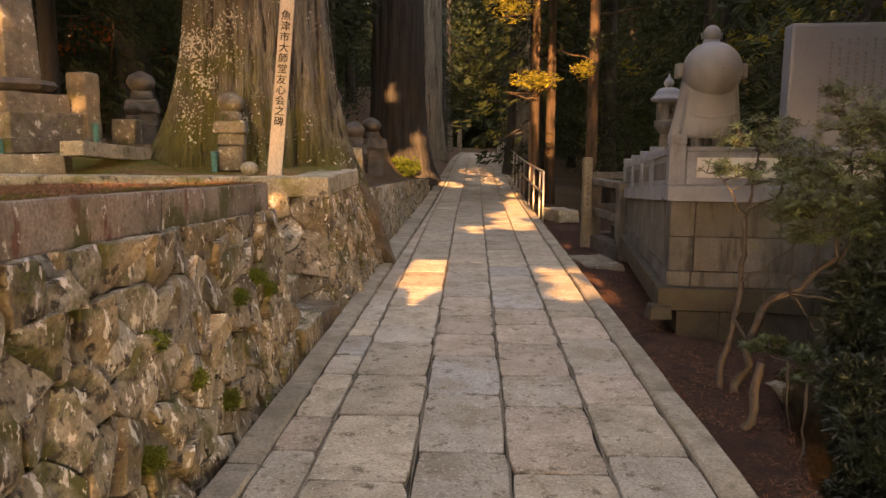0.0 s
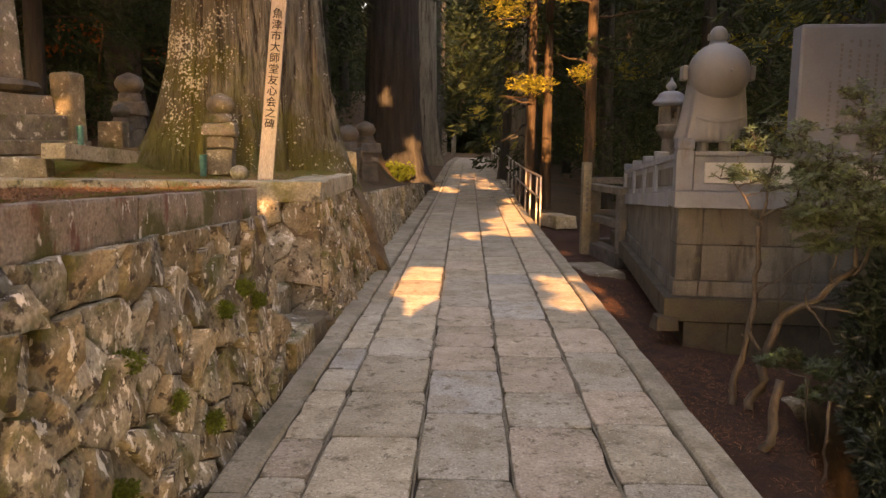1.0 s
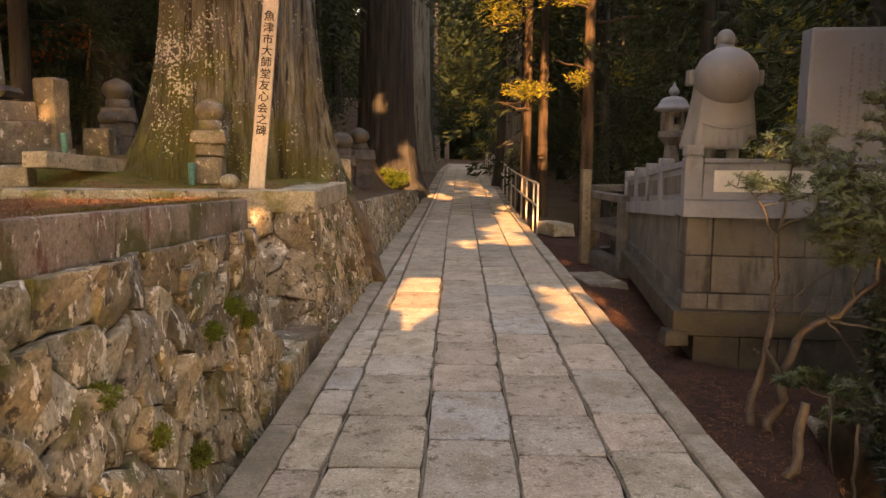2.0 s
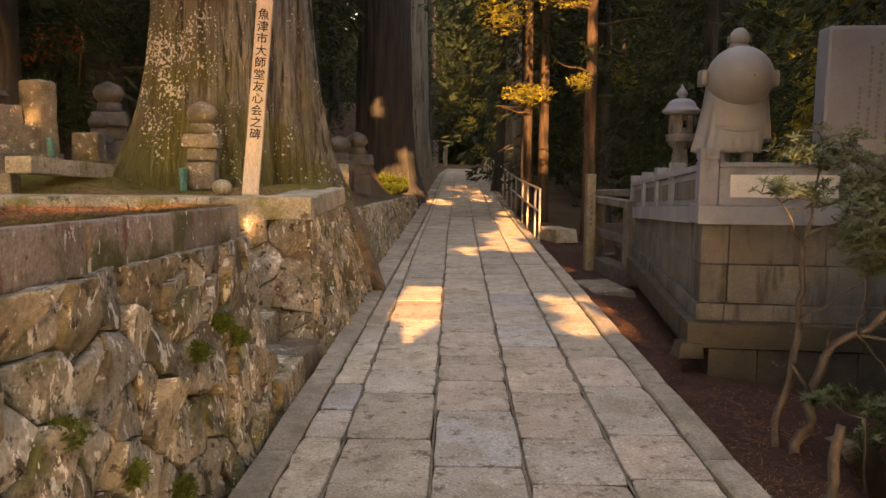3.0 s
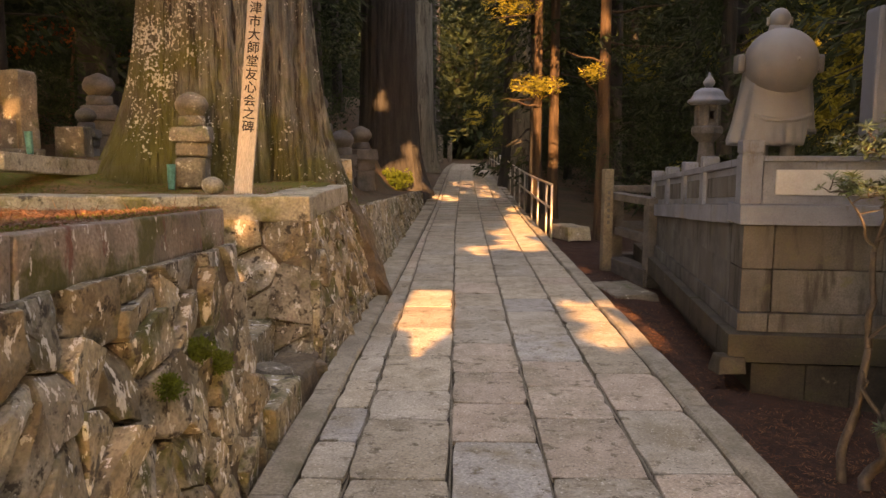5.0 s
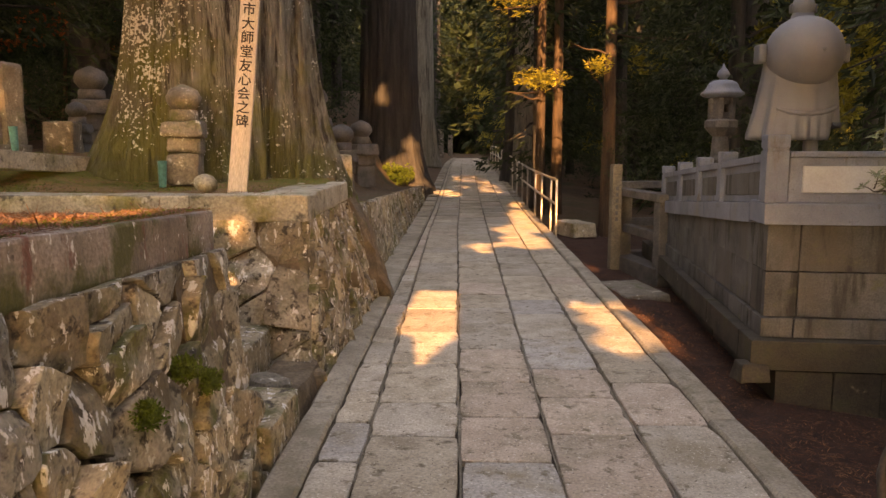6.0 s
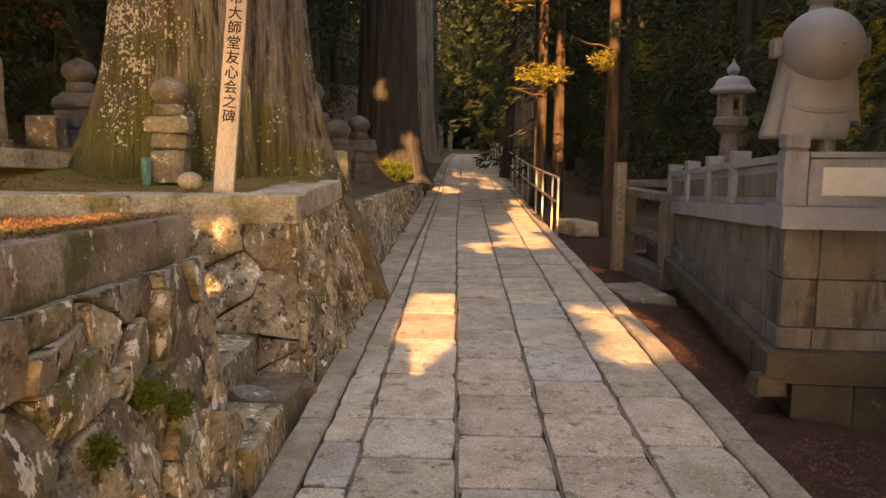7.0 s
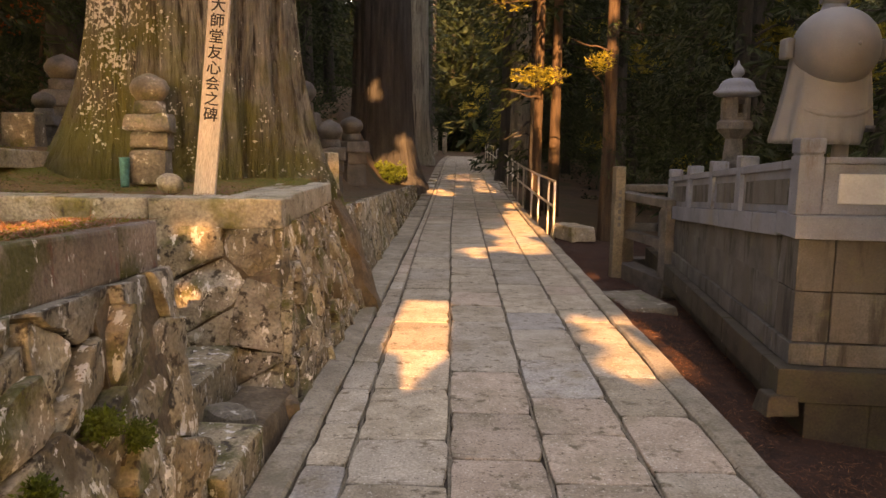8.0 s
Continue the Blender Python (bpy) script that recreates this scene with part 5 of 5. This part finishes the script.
stems = [((1.9, 4.93, -0.2), (2.03, 5.02, 0.45), 0.034, 0.026), ((2.03, 5.02, 0.45), (2.04, 5.06, 0.92), 0.026, 0.02), ((2.04, 5.06, 0.92), (2.1, 5.05, 1.35), 0.017, 0.007), ((2.04, 5.05, 0.95), (1.78, 4.85, 1.22), 0.011, 0.005),
         ((2.05, 5.05, 0.98), (2.38, 4.95, 1.3), 0.013, 0.006), ((2.03, 5.02, 0.5), (2.3, 4.9, 0.75), 0.013, 0.006), ((1.97, 4.85, -0.2), (2.13, 4.9, 0.34), 0.042, 0.036),
         ((2.13, 4.9, 0.34), (2.6, 4.95, 0.68), 0.034, 0.022), ((2.05, 4.88, 0.1), (1.97, 4.95, 0.36), 0.02, 0.006), ((2.3, 4.9, 0.45), (2.62, 4.75, 0.42), 0.016, 0.005),
         ((2.6, 4.95, 0.68), (2.64, 4.95, 1.5), 0.02, 0.007), ((2.45, 4.92, 0.58), (2.36, 4.8, 0.95), 0.013, 0.006), ((1.78, 4.12, -0.3), (1.87, 4.18, 0.2), 0.042, 0.032),
         ((2.05, 4.1, -0.5), (2.12, 4.15, 0.1), 0.02, 0.012), ((2.58, 4.94, 0.62), (2.95, 4.9, 1.15), 0.017, 0.007), ((2.3, 4.9, 0.46), (2.24, 4.75, 0.7), 0.012, 0.004), ((2.13, 4.9, 0.36), (2.12, 4.75, 0.6), 0.012, 0.004),
         ((2.3, 4.9, 0.45), (2.46, 4.8, 0.2), 0.013, 0.004)]
for k, (a, b, r0, r1) in enumerate(stems):
    part("stem", raw("stem", *tube(crooked(a, b, r0 * 0.72, r1 * 0.72, 9, 0.085, k * 1.7), 8), TWIG, True), None, shrub)


def twiggy_crown(name, parent, branches, clumps, seed, length, width, mat):
    """Whorls of narrow leaves at the tips of thin twigs, each twig rising from the nearest branch."""
    r = random.Random(seed)
    nodes = [Vector(a).lerp(Vector(b), t) for a, b, *rest in branches for t in (0.35, 0.6, 0.8, 1.0)]
    verts, faces, wood = [], [], []
    for cx, cy, cz, rx, ry, rz, count in clumps:
        own = list(nodes)
        for k in range(count):
            w = some_way(r)
            q = r.random() ** 0.4
            p = Vector((cx + w.x * rx * q, cy + w.y * ry * q, cz + w.z * rz * q * (0.5 if w.z < 0 else 1.0)))
            if k % 2 == 0:
                near = min(own, key=lambda n: (n - p).length + max(0.0, n.z - p.z) * 2)
                wood.append(tube(crooked(near, p, 0.0045, 0.0016, 4, 0.05, k), 4))
                own.append(near.lerp(p, 0.6))
            up = (Vector((w.x * 0.6, w.y * 0.6, 1.0)) + some_way(r) * 0.35).normalized()
            turn = r.uniform(0, 6.28)
            side = up.orthogonal().normalized()
            other = up.cross(side)
            for j in range(11):
                a = turn + j * 2.4
                d = (side * math.cos(a) + other * math.sin(a) + up * r.uniform(-0.15, 0.75)).normalized()
                leaf(verts, faces, p + up * r.uniform(-0.015, 0.01), d, up, length * r.uniform(0.6, 1.2), width * r.uniform(0.8, 1.2))
    part("leaves", raw("leaves", verts, faces, mat), None, parent)
    tagged(part(name, raw(name, *gather(*wood), TWIG), None, parent), kind="stuff")


upper = [(2.12, 5.0, 1.43, 0.27, 0.2, 0.13, 110), (1.83, 4.85, 1.24, 0.14, 0.12, 0.05, 34), (2.36, 4.95, 1.28, 0.22, 0.2, 0.14, 80), (2.62, 4.9, 1.52, 0.2, 0.18, 0.2, 95),
         (2.8, 4.9, 1.34, 0.22, 0.2, 0.18, 90), (2.42, 4.8, 1.04, 0.28, 0.2, 0.1, 170), (2.68, 4.85, 0.88, 0.2, 0.2, 0.12, 90), (2.3, 4.78, 0.84, 0.13, 0.12, 0.07, 36), (2.5, 4.9, 1.72, 0.08, 0.07, 0.08, 16)]
upper += [(2.25, 4.85, 1.2, 0.3, 0.2, 0.1, 70), (2.55, 4.8, 1.2, 0.25, 0.2, 0.12, 70), (2.9, 4.85, 1.05, 0.2, 0.2, 0.2, 60), (2.2, 4.75, 0.98, 0.16, 0.14, 0.08, 40), (2.75, 4.8, 1.6, 0.16, 0.16, 0.14, 40)]
twiggy_crown("brushwood", shrub, stems[2:], [(x, y, z, a * 1.2, b * 1.15, c * 1.25, n) for x, y, z, a, b, c, n in upper], 3, 0.05, 0.0135, LEAF_SHRUB)
lower_shrub = thing("shrub", "low dark green shrub growing out of the needle litter", "shrub", (0, 0, 0))
part("stem", raw("stem", *tube(crooked((2.2, 4.5, -0.6), (2.15, 4.5, 0.12), 0.014, 0.006, 5, 0.04, 4), 6), TWIG, True), None, lower_shrub)
twiggy_crown("brushwood", lower_shrub, [((2.2, 4.5, -0.35), (2.15, 4.5, 0.12))], [(2.12, 4.75, 0.14, 0.15, 0.1, 0.07, 75), (2.36, 4.7, 0.1, 0.15, 0.1, 0.09, 55), (2.26, 4.55, 0.0, 0.12, 0.1, 0.1, 30)], 5, 0.055, 0.014, LEAF_SHRUB)
dark_shrub = thing("shrub", "dense evergreen shrub with deep shade put into its leaf colour", "shrub", (0, 0, 0))
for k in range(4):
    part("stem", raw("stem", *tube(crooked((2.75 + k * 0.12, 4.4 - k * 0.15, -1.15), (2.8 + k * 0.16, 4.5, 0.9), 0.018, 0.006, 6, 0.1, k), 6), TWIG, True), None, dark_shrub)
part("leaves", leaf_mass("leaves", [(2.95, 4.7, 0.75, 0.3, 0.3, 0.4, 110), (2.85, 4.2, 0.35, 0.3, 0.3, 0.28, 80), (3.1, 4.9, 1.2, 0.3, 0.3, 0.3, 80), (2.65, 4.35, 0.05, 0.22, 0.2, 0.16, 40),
                                    (2.6, 3.6, -0.2, 0.35, 0.35, 0.25, 110), (3.2, 4.2, 0.6, 0.4, 0.5, 0.6, 200), (2.9, 3.2, -0.1, 0.4, 0.5, 0.4, 150), (2.75, 4.9, 0.45, 0.25, 0.25, 0.3, 90), (2.5, 4.0, -0.2, 0.2, 0.25, 0.2, 90), (2.45, 3.7, -0.3, 0.25, 0.3, 0.2, 110), (2.6, 4.3, 0.0, 0.2, 0.2, 0.2, 90), (2.75, 3.4, -0.25, 0.3, 0.3, 0.25, 110), (2.35, 3.2, -0.4, 0.3, 0.3, 0.15, 90), (2.42, 4.25, 0.02, 0.16, 0.2, 0.2, 90), (2.36, 4.0, -0.15, 0.14, 0.2, 0.18, 90), (2.62, 4.7, 0.3, 0.16, 0.2, 0.22, 80), (2.3, 3.75, -0.2, 0.14, 0.18, 0.14, 70), (2.12, 3.3, -0.5, 0.22, 0.3, 0.18, 150), (2.28, 3.7, -0.4, 0.2, 0.25, 0.2, 130), (2.0, 2.8, -0.55, 0.2, 0.3, 0.14, 110), (2.35, 2.8, -0.45, 0.3, 0.4, 0.3, 170)], 8, 0.06, 0.016, LEAF_SHADED, 16), None, dark_shrub)
for k, (x, y, s) in enumerate(((2.5, 4.75, 0.14), (2.45, 4.2, 0.18), (2.75, 4.15, 0.2), (2.35, 5.1, 0.12))):
    b = thing("ground_stone", "mossy stone half sunk in the needle litter", "stone", (x, y, ground_height(x, y)), k * 40)
    part("stone", rough_block((s * 1.6, s * 1.3, s), (0, 0, 0), s * 0.25, s * 0.12, 3, 0.85, 80 + k), OLD_STONE, b)


# ---- moss, ferns, fallen needles ----
def scatter(name, label, category, spots_at, mat, seed, length, width, rise):
    """Many tiny blades: spots_at(r) gives a place and a normal."""
    r = random.Random(seed)
    verts, faces = [], []
    for p in spots_at(r):
        d = (Vector((r.uniform(-1, 1), r.uniform(-1, 1), rise * r.uniform(0.3, 1)))).normalized()
        leaf(verts, faces, Vector(p), d, Vector((0, 0, 1)) if rise < 0.3 else some_way(r), length * r.uniform(0.5, 1.3), width)
    ob = tagged(new(name, raw(name, verts, faces, mat)), label, category, kind="stuff")
    return ob


def on_strip(r):
    for k in range(16000):
        x, y = -1.11 - r.random() ** 2 * 1.6, r.uniform(1.2, W1_END)
        if noise.noise(Vector((x * 3, y * 2.2, 1))) + r.uniform(-0.3, 0.3) > 0.0:
            yield (x, y, coping_z(y) + (0.001 if x > -1.365 else -0.03))


def on_terrace(r):
    for k in range(14000):
        x, y = r.uniform(-5.2, -1.2), 6.6 + r.random() ** 1.6 * 2.4
        if noise.noise(Vector((x * 1.6, y * 2.2, 7))) + r.uniform(-0.3, 0.3) > -0.05:
            yield (x, y, terrace_height(x, y) - 0.003)


def on_litter(r):
    for k in range(15000):
        x, y = 1.44 + r.random() ** 1.4 * 1.3, r.uniform(2.6, 13)
        yield (x, y, ground_height(x, y) + 0.006)
    for k in range(1500):
        y = r.uniform(2.0, 9.0)
        yield (-0.81 + r.uniform(-0.025, 0.02), y, -0.09 + r.uniform(0, 0.02))


def on_litter_top(r):
    for k in range(6000):
        x, y = 1.44 + r.random() ** 1.4 * 1.3, r.uniform(2.6, 10)
        if noise.noise(Vector((x * 3, y * 3, 4))) > -0.05:
            yield (x, y, ground_height(x, y) + r.uniform(0.008, 0.02))


def on_top(r):
    for k in range(15000):
        x, y = -1.08 - r.random() * 1.3, r.uniform(1.2, W1_END)
        yield (x, y, coping_z(y) + (0.004 if x > -1.36 else -0.012))
    for k in range(2600):
        x, y = r.uniform(-4.8, -1.1), r.uniform(6.4, 8.3)
        yield (x, y, max(1.103 if y < 6.62 else 0, terrace_height(x, y) + 0.008))


scatter("moss", "short green moss along the wall's head", "moss", on_strip, GRASS, 5, 0.015, 0.007, 0.8)
scatter("moss", "short green moss on the terrace", "moss", on_terrace, GRASS, 6, 0.02, 0.008, 0.9)
scatter("fallen_needles", "reddish fallen needles and twigs on the ground", "litter", on_litter, NEEDLES_SHADED, 7, 0.05, 0.005, 0.15)
scatter("fallen_needles", "orange-brown dry needles on dark litter", "litter", on_litter_top, NEEDLES, 9, 0.045, 0.005, 0.2)
scatter("fallen_needles", "dry needles strewn on walls and terrace", "litter", on_top, NEEDLES, 8, 0.06, 0.005, 0.12)

first_fern = thing("wall_plant", "small green plant growing from a wall joint", "plant", (0, 0, 0), group="wall plants")
part("leaves", leaf_mass("leaves", [(0, 0, 0, 0.04, 0.06, 0.035, 26)], 9, 0.02, 0.009, FERN, 12), None, first_fern)
tuft = [(2.75, 0.66), (3.05, 0.42), (3.4, 0.2), (3.78, 0.62), (4.12, 0.66), (4.3, 0.56), (2.55, 0.28)]
for k, (y, z) in enumerate(tuft):
    m = pose(-0.87 - 0.14 * (z + 0.1) + 0.03, y, z, 0, 0, k * 77)
    if k == 0:
        first_fern.matrix_basis = m
    else:
        copy_thing(first_fern, m)

foot_bush = thing("bush", "low mossy bush at the foot of the dark cedar", "bush", (-1.75, 21.2, 0.4))
part("stem", raw("stem", *tube(crooked((0, 0, -0.3), (0, 0, 0.2), 0.03, 0.015, 4, 0.03, 2), 6), TWIG, True), None, foot_bush)
part("leaves", leaf_mass("leaves", [(0, 0, 0.25, 0.5, 0.3, 0.3, 60), (-0.5, 0, 0.15, 0.3, 0.3, 0.2, 30)], 14, 0.09, 0.03, FERN, 12), None, foot_bush)

# undergrowth far off
red = thing("maple_shrub", "reddish autumn foliage glowing in the dark wood", "shrub", (-6.9, 14.6, 1.3))
part("stem", raw("stem", *tube(crooked((0, 0, -0.2), (0.3, 0, 2.4), 0.05, 0.02, 5, 0.15, 4), 6), BARK_RED, True), None, red)
part("leaves", leaf_mass("leaves", [(0.2, 0, 2.1, 0.9, 0.6, 0.3, 26), (-0.9, 0.2, 1.8, 0.6, 0.5, 0.15, 12), (1.4, 0.3, 1.7, 0.5, 0.5, 0.15, 12)], 12, 0.05, 0.02, LEAF_RED, 10), None, red)
ur = random.Random(17)
under = []
for k in range(420):
    x = ur.uniform(2.6, 20)
    y = ur.uniform(13, 60)
    z = ground_height(x, y)
    under.append((x, y, z + ur.uniform(0.3, 3.4), 0.9, 0.9, 0.8, 9))
for k in range(300):
    x = -2.8 - ur.random() * 17
    y = ur.uniform(24, 60)
    under.append((x, y, ground_height(x, y) + 1.4 + ur.uniform(0.2, 4.0), 1.0, 1.0, 0.8, 9))
for k in range(260):
    x = ur.uniform(-14, 16)
    y = ur.uniform(63, 95)
    under.append((x, y, ground_height(x, y) + ur.uniform(0.2, 9.0), 1.6, 1.6, 1.4, 12))
for k in range(100):
    x, y = ur.uniform(-13, -2.9), ur.uniform(12.6, 22)
    under.append((x, y, terrace_height(x, y) + ur.uniform(0.0, 2.6), 0.7, 0.7, 0.5, 9))
# clumps added beside the view to shade the ground at the right
for k in range(60):
    under.append((ur.uniform(3.1, 5.0), ur.uniform(0.5, 5.6), ur.uniform(-0.5, 0.8), 0.5, 0.5, 0.5, 14))
tagged(new("undergrowth", leaf_mass("undergrowth", under, 21, 0.12, 0.032, LEAF_DARK, 20, 0.9)), "dark evergreen undergrowth of the forest", "undergrowth", kind="stuff")



def woods(name, boxes, seed, size, mat):
    r = random.Random(seed)
    verts, faces = [], []
    for x0, x1, y0, y1, z0, z1, count in boxes:
        for k in range(count):
            p = Vector((r.uniform(x0, x1), r.uniform(y0, y1), 0))
            p.z = ground_height(p.x, p.y) + z0 + (z1 - z0) * r.random() ** 1.2 * (0.75 + 0.5 * noise.noise(Vector((p.x * 0.15, p.y * 0.15, 4))))
            leaf(verts, faces, p, some_way(r), some_way(r), size * r.uniform(0.6, 1.4), size * r.uniform(0.3, 0.6))
    return tagged(new(name, raw(name, verts, faces, mat)), "evergreen leaf masses, distant to close the view, nearer ones overhead added for shade", "forest", kind="stuff")


woods("far_woods", [(-60, 60, 88, 110, 0, 34, 42000), (-9, 11, 64, 86, 0, 30, 16000), (-34, -20, -10, 90, 0, 26, 26000), (20, 34, -10, 90, 0, 26, 22000)], 51, 1.1, LEAF_DARK)
# third to sixth box: unseen leaves overhead, added to hold off skylight
woods("woods", [(4, 18, 24, 80, 1, 16, 60000), (-18, -7, 22, 60, 2, 18, 20000), (2.8, 7.0, -2, 4.6, 3.4, 6.5, 3600), (4.0, 8.0, 5.2, 10, 4.1, 5.0, 2200), (-15, -3.2, 10, 23, 5.6, 11, 26000), (-12, -6, -2, 7, 3.6, 8, 3500)], 52, 0.42, LEAF_DARK)

# ---- unseen leaf screen added behind and around the camera; its gaps shape the low sun ----
# one clear gap whose outline falls sharply on the paving
CLEAR = [(-0.43, 8.86), (-0.06, 8.86), (-0.05, 7.2), (-0.29, 6.45), (-0.35, 7.2), (-0.5, 7.28)]
GAPS = [(1.1, 8.1, 0, 0.24), (1.15, 7.4, 0, 0.24), (1.13, 6.75, 0, 0.18), (1.1, 6.15, 0, 0.13), (0.9, 12.8, 0, 0.4), (0.2, 12.0, 0, 0.26), (1.1, 14.8, 0, 0.42), (0.7, 13.4, 0, 0.25),
        (0.5, 14.5, 0, 0.14), (1.2, 17, 0, 0.42), (1.3, 19.3, 0, 0.3), (-0.45, 22.5, 0, 0.45), (0.0, 25, 0, 0.2), (-1.9, 21.6, 0.7, 0.3), (-1.5, 21.6, 0.6, 0.25), (-2.05, 21.6, 2.6, 0.2), (-1.9, 21.6, 2.1, 0.12), (-1.35, 21.6, 1.45, 0.26), (-1.3, 21.6, 1.0, 0.34), (-1.35, 21.6, 0.5, 0.36), (-1.8, 21.4, 0.5, 0.4), (-2.1, 21.6, 2.75, 0.26),
        (-1.34, 10.1, 1.15, 0.18), (1.48, 14.1, 0.4, 0.2), (2.45, 14.9, 1.9, 0.15), (2.45, 14.9, 3.6, 0.2), (1.6, 17.5, 2.8, 0.7), (1.2, 17.6, 4.6, 0.8), (2.0, 14.7, 4.5, 0.7), (2.2, 14.7, 2.9, 0.35),
        (-4.1, 8.2, 1.85, 0.17), (-4.6, 7.6, 2.45, 0.2), (-4.7, 7.6, 2.8, 0.2), (-1.35, 6.2, 0.95, 0.1), (-1.35, 6.2, 0.75, 0.06), (-1.6, 6.4, 1.1, 0.1), (-2.2, 6.45, 1.1, 0.1), (-1.3, 4.55, 1.15, 0.15), (-1.5, 4.4, 1.15, 0.17), (-1.9, 4.3, 1.15, 0.16), (-1.25, 4.0, 1.15, 0.09), (1.62, 7.0, -0.1, 0.1), (1.66, 7.7, -0.1, 0.14), (1.62, 8.5, -0.08, 0.14), (1.6, 10.6, 0, 0.12),
        (-6.7, 14.4, 3.4, 0.3), (-1.5, 3.4, 1.2, 0.08)]
# clumps whose leaf colour has sunlight painted in; each also gets a gap
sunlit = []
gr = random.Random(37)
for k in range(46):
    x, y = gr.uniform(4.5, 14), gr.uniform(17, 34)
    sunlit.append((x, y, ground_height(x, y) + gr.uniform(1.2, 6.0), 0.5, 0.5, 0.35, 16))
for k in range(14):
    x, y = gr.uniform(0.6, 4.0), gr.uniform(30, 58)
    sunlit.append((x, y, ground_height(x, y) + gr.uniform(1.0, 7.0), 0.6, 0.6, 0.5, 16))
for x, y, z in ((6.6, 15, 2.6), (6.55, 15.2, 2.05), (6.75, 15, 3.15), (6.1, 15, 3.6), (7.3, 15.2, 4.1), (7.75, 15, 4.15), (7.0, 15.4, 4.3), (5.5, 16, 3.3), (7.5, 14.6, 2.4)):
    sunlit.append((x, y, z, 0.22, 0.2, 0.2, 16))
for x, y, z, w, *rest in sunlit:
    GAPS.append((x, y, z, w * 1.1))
tagged(new("sunlit_foliage", leaf_mass("sunlit_foliage", sunlit, 61, 0.15, 0.05, LEAF_SUN_PAINT, 12, 0.5)), "forest leaves with the low sunlight painted in as yellow-green", "foliage", kind="stuff")
gr = random.Random(23)
for k in range(130):
    GAPS.append((gr.uniform(2.6, 15), gr.uniform(17, 60), gr.uniform(1.0, 9), gr.uniform(0.3, 1.0)))



def sun_canopy():
    """Leaf masses added out of view to the rear to block the sun, left out where the light comes through."""
    r = random.Random(29)
    q = SUN_WAY.to_track_quat("Z", "Y")
    ax, ay = q @ Vector((1, 0, 0)), q @ Vector((0, 1, 0))
    rays = [(Vector(g[:3]).dot(ax), Vector(g[:3]).dot(ay), g[3]) for g in GAPS]
    clear = [(Vector((x, y, 0)).dot(ax), Vector((x, y, 0)).dot(ay)) for x, y in CLEAR]

    def clearance(u, v):
        """Distance to the clear gap's outline, below zero inside it."""
        inside, best = False, 9.0
        for (a, b), (c, d) in zip(clear, clear[1:] + clear[:1]):
            if (b > v) != (d > v) and u < (c - a) * (v - b) / (d - b) + a:
                inside = not inside
            t = max(0.0, min(1.0, ((u - a) * (c - a) + (v - b) * (d - b)) / ((c - a) ** 2 + (d - b) ** 2)))
            best = min(best, math.hypot(u - a - t * (c - a), v - b - t * (d - b)))
        return -best if inside else best

    verts, faces = [], []
    middle = Vector((0, 5, 0)).dot(ay)
    for k in range(80000):
        if k < 62000:
            u, v, s, size = r.uniform(-13, 13), r.uniform(-4, 17), r.uniform(18, 28), r.uniform(0.2, 0.48)
        else:
            u, v, s, size = r.uniform(-24, 22), r.uniform(0, 28), r.uniform(34, 48), r.uniform(0.5, 1.0)
            if abs(u) < 12 and v < 16:
                continue
        p = ax * u + ay * (v + middle) + SUN_WAY * (Vector((0, 6, 1)).dot(SUN_WAY) - s)
        if p.z < 0.5:
            continue
        pu, pv = p.dot(ax), p.dot(ay)
        if any((pu - a) ** 2 + (pv - b) ** 2 < (c + size * 0.3) ** 2 for a, b, c in rays):
            continue
        if clearance(pu, pv) < size:
            continue
        w = (some_way(r) + SUN_WAY.cross(some_way(r))).normalized()
        leaf(verts, faces, p - w * size, w, SUN_WAY, size * 2, size * 1.3)
    cu, cv = sum(c[0] for c in clear) / len(clear), sum(c[1] for c in clear) / len(clear)
    for k in range(9000):
        pu, pv, size = cu + r.uniform(-0.9, 0.9), cv + r.uniform(-1.1, 1.1), r.uniform(0.04, 0.1)
        if not size * 0.75 < clearance(pu, pv) < 0.6 or any((pu - a) ** 2 + (pv - b) ** 2 < (c + size * 0.3) ** 2 for a, b, c in rays):
            continue
        p = ax * pu + ay * pv + SUN_WAY * (Vector((0, 6, 1)).dot(SUN_WAY) - r.uniform(12.5, 14.5))
        w = SUN_WAY.cross(some_way(r)).normalized()
        leaf(verts, faces, p - w * size, w, SUN_WAY, size * 2, size * 1.5)
    return raw("canopy", verts, faces, LEAF_SHADED)


tagged(new("tree_canopy", sun_canopy()), "unseen evergreen leaf screen added behind the camera to shape the sun", "foliage", kind="stuff")
# unseen trees added behind the camera as further light blockers
for k, (x, y) in enumerate(((6, -12), (9, -8), (8, -17))):
    copy_thing(first_trees[1], pose(x, y, -0.1, 0, 0, k * 50))

build_walls()
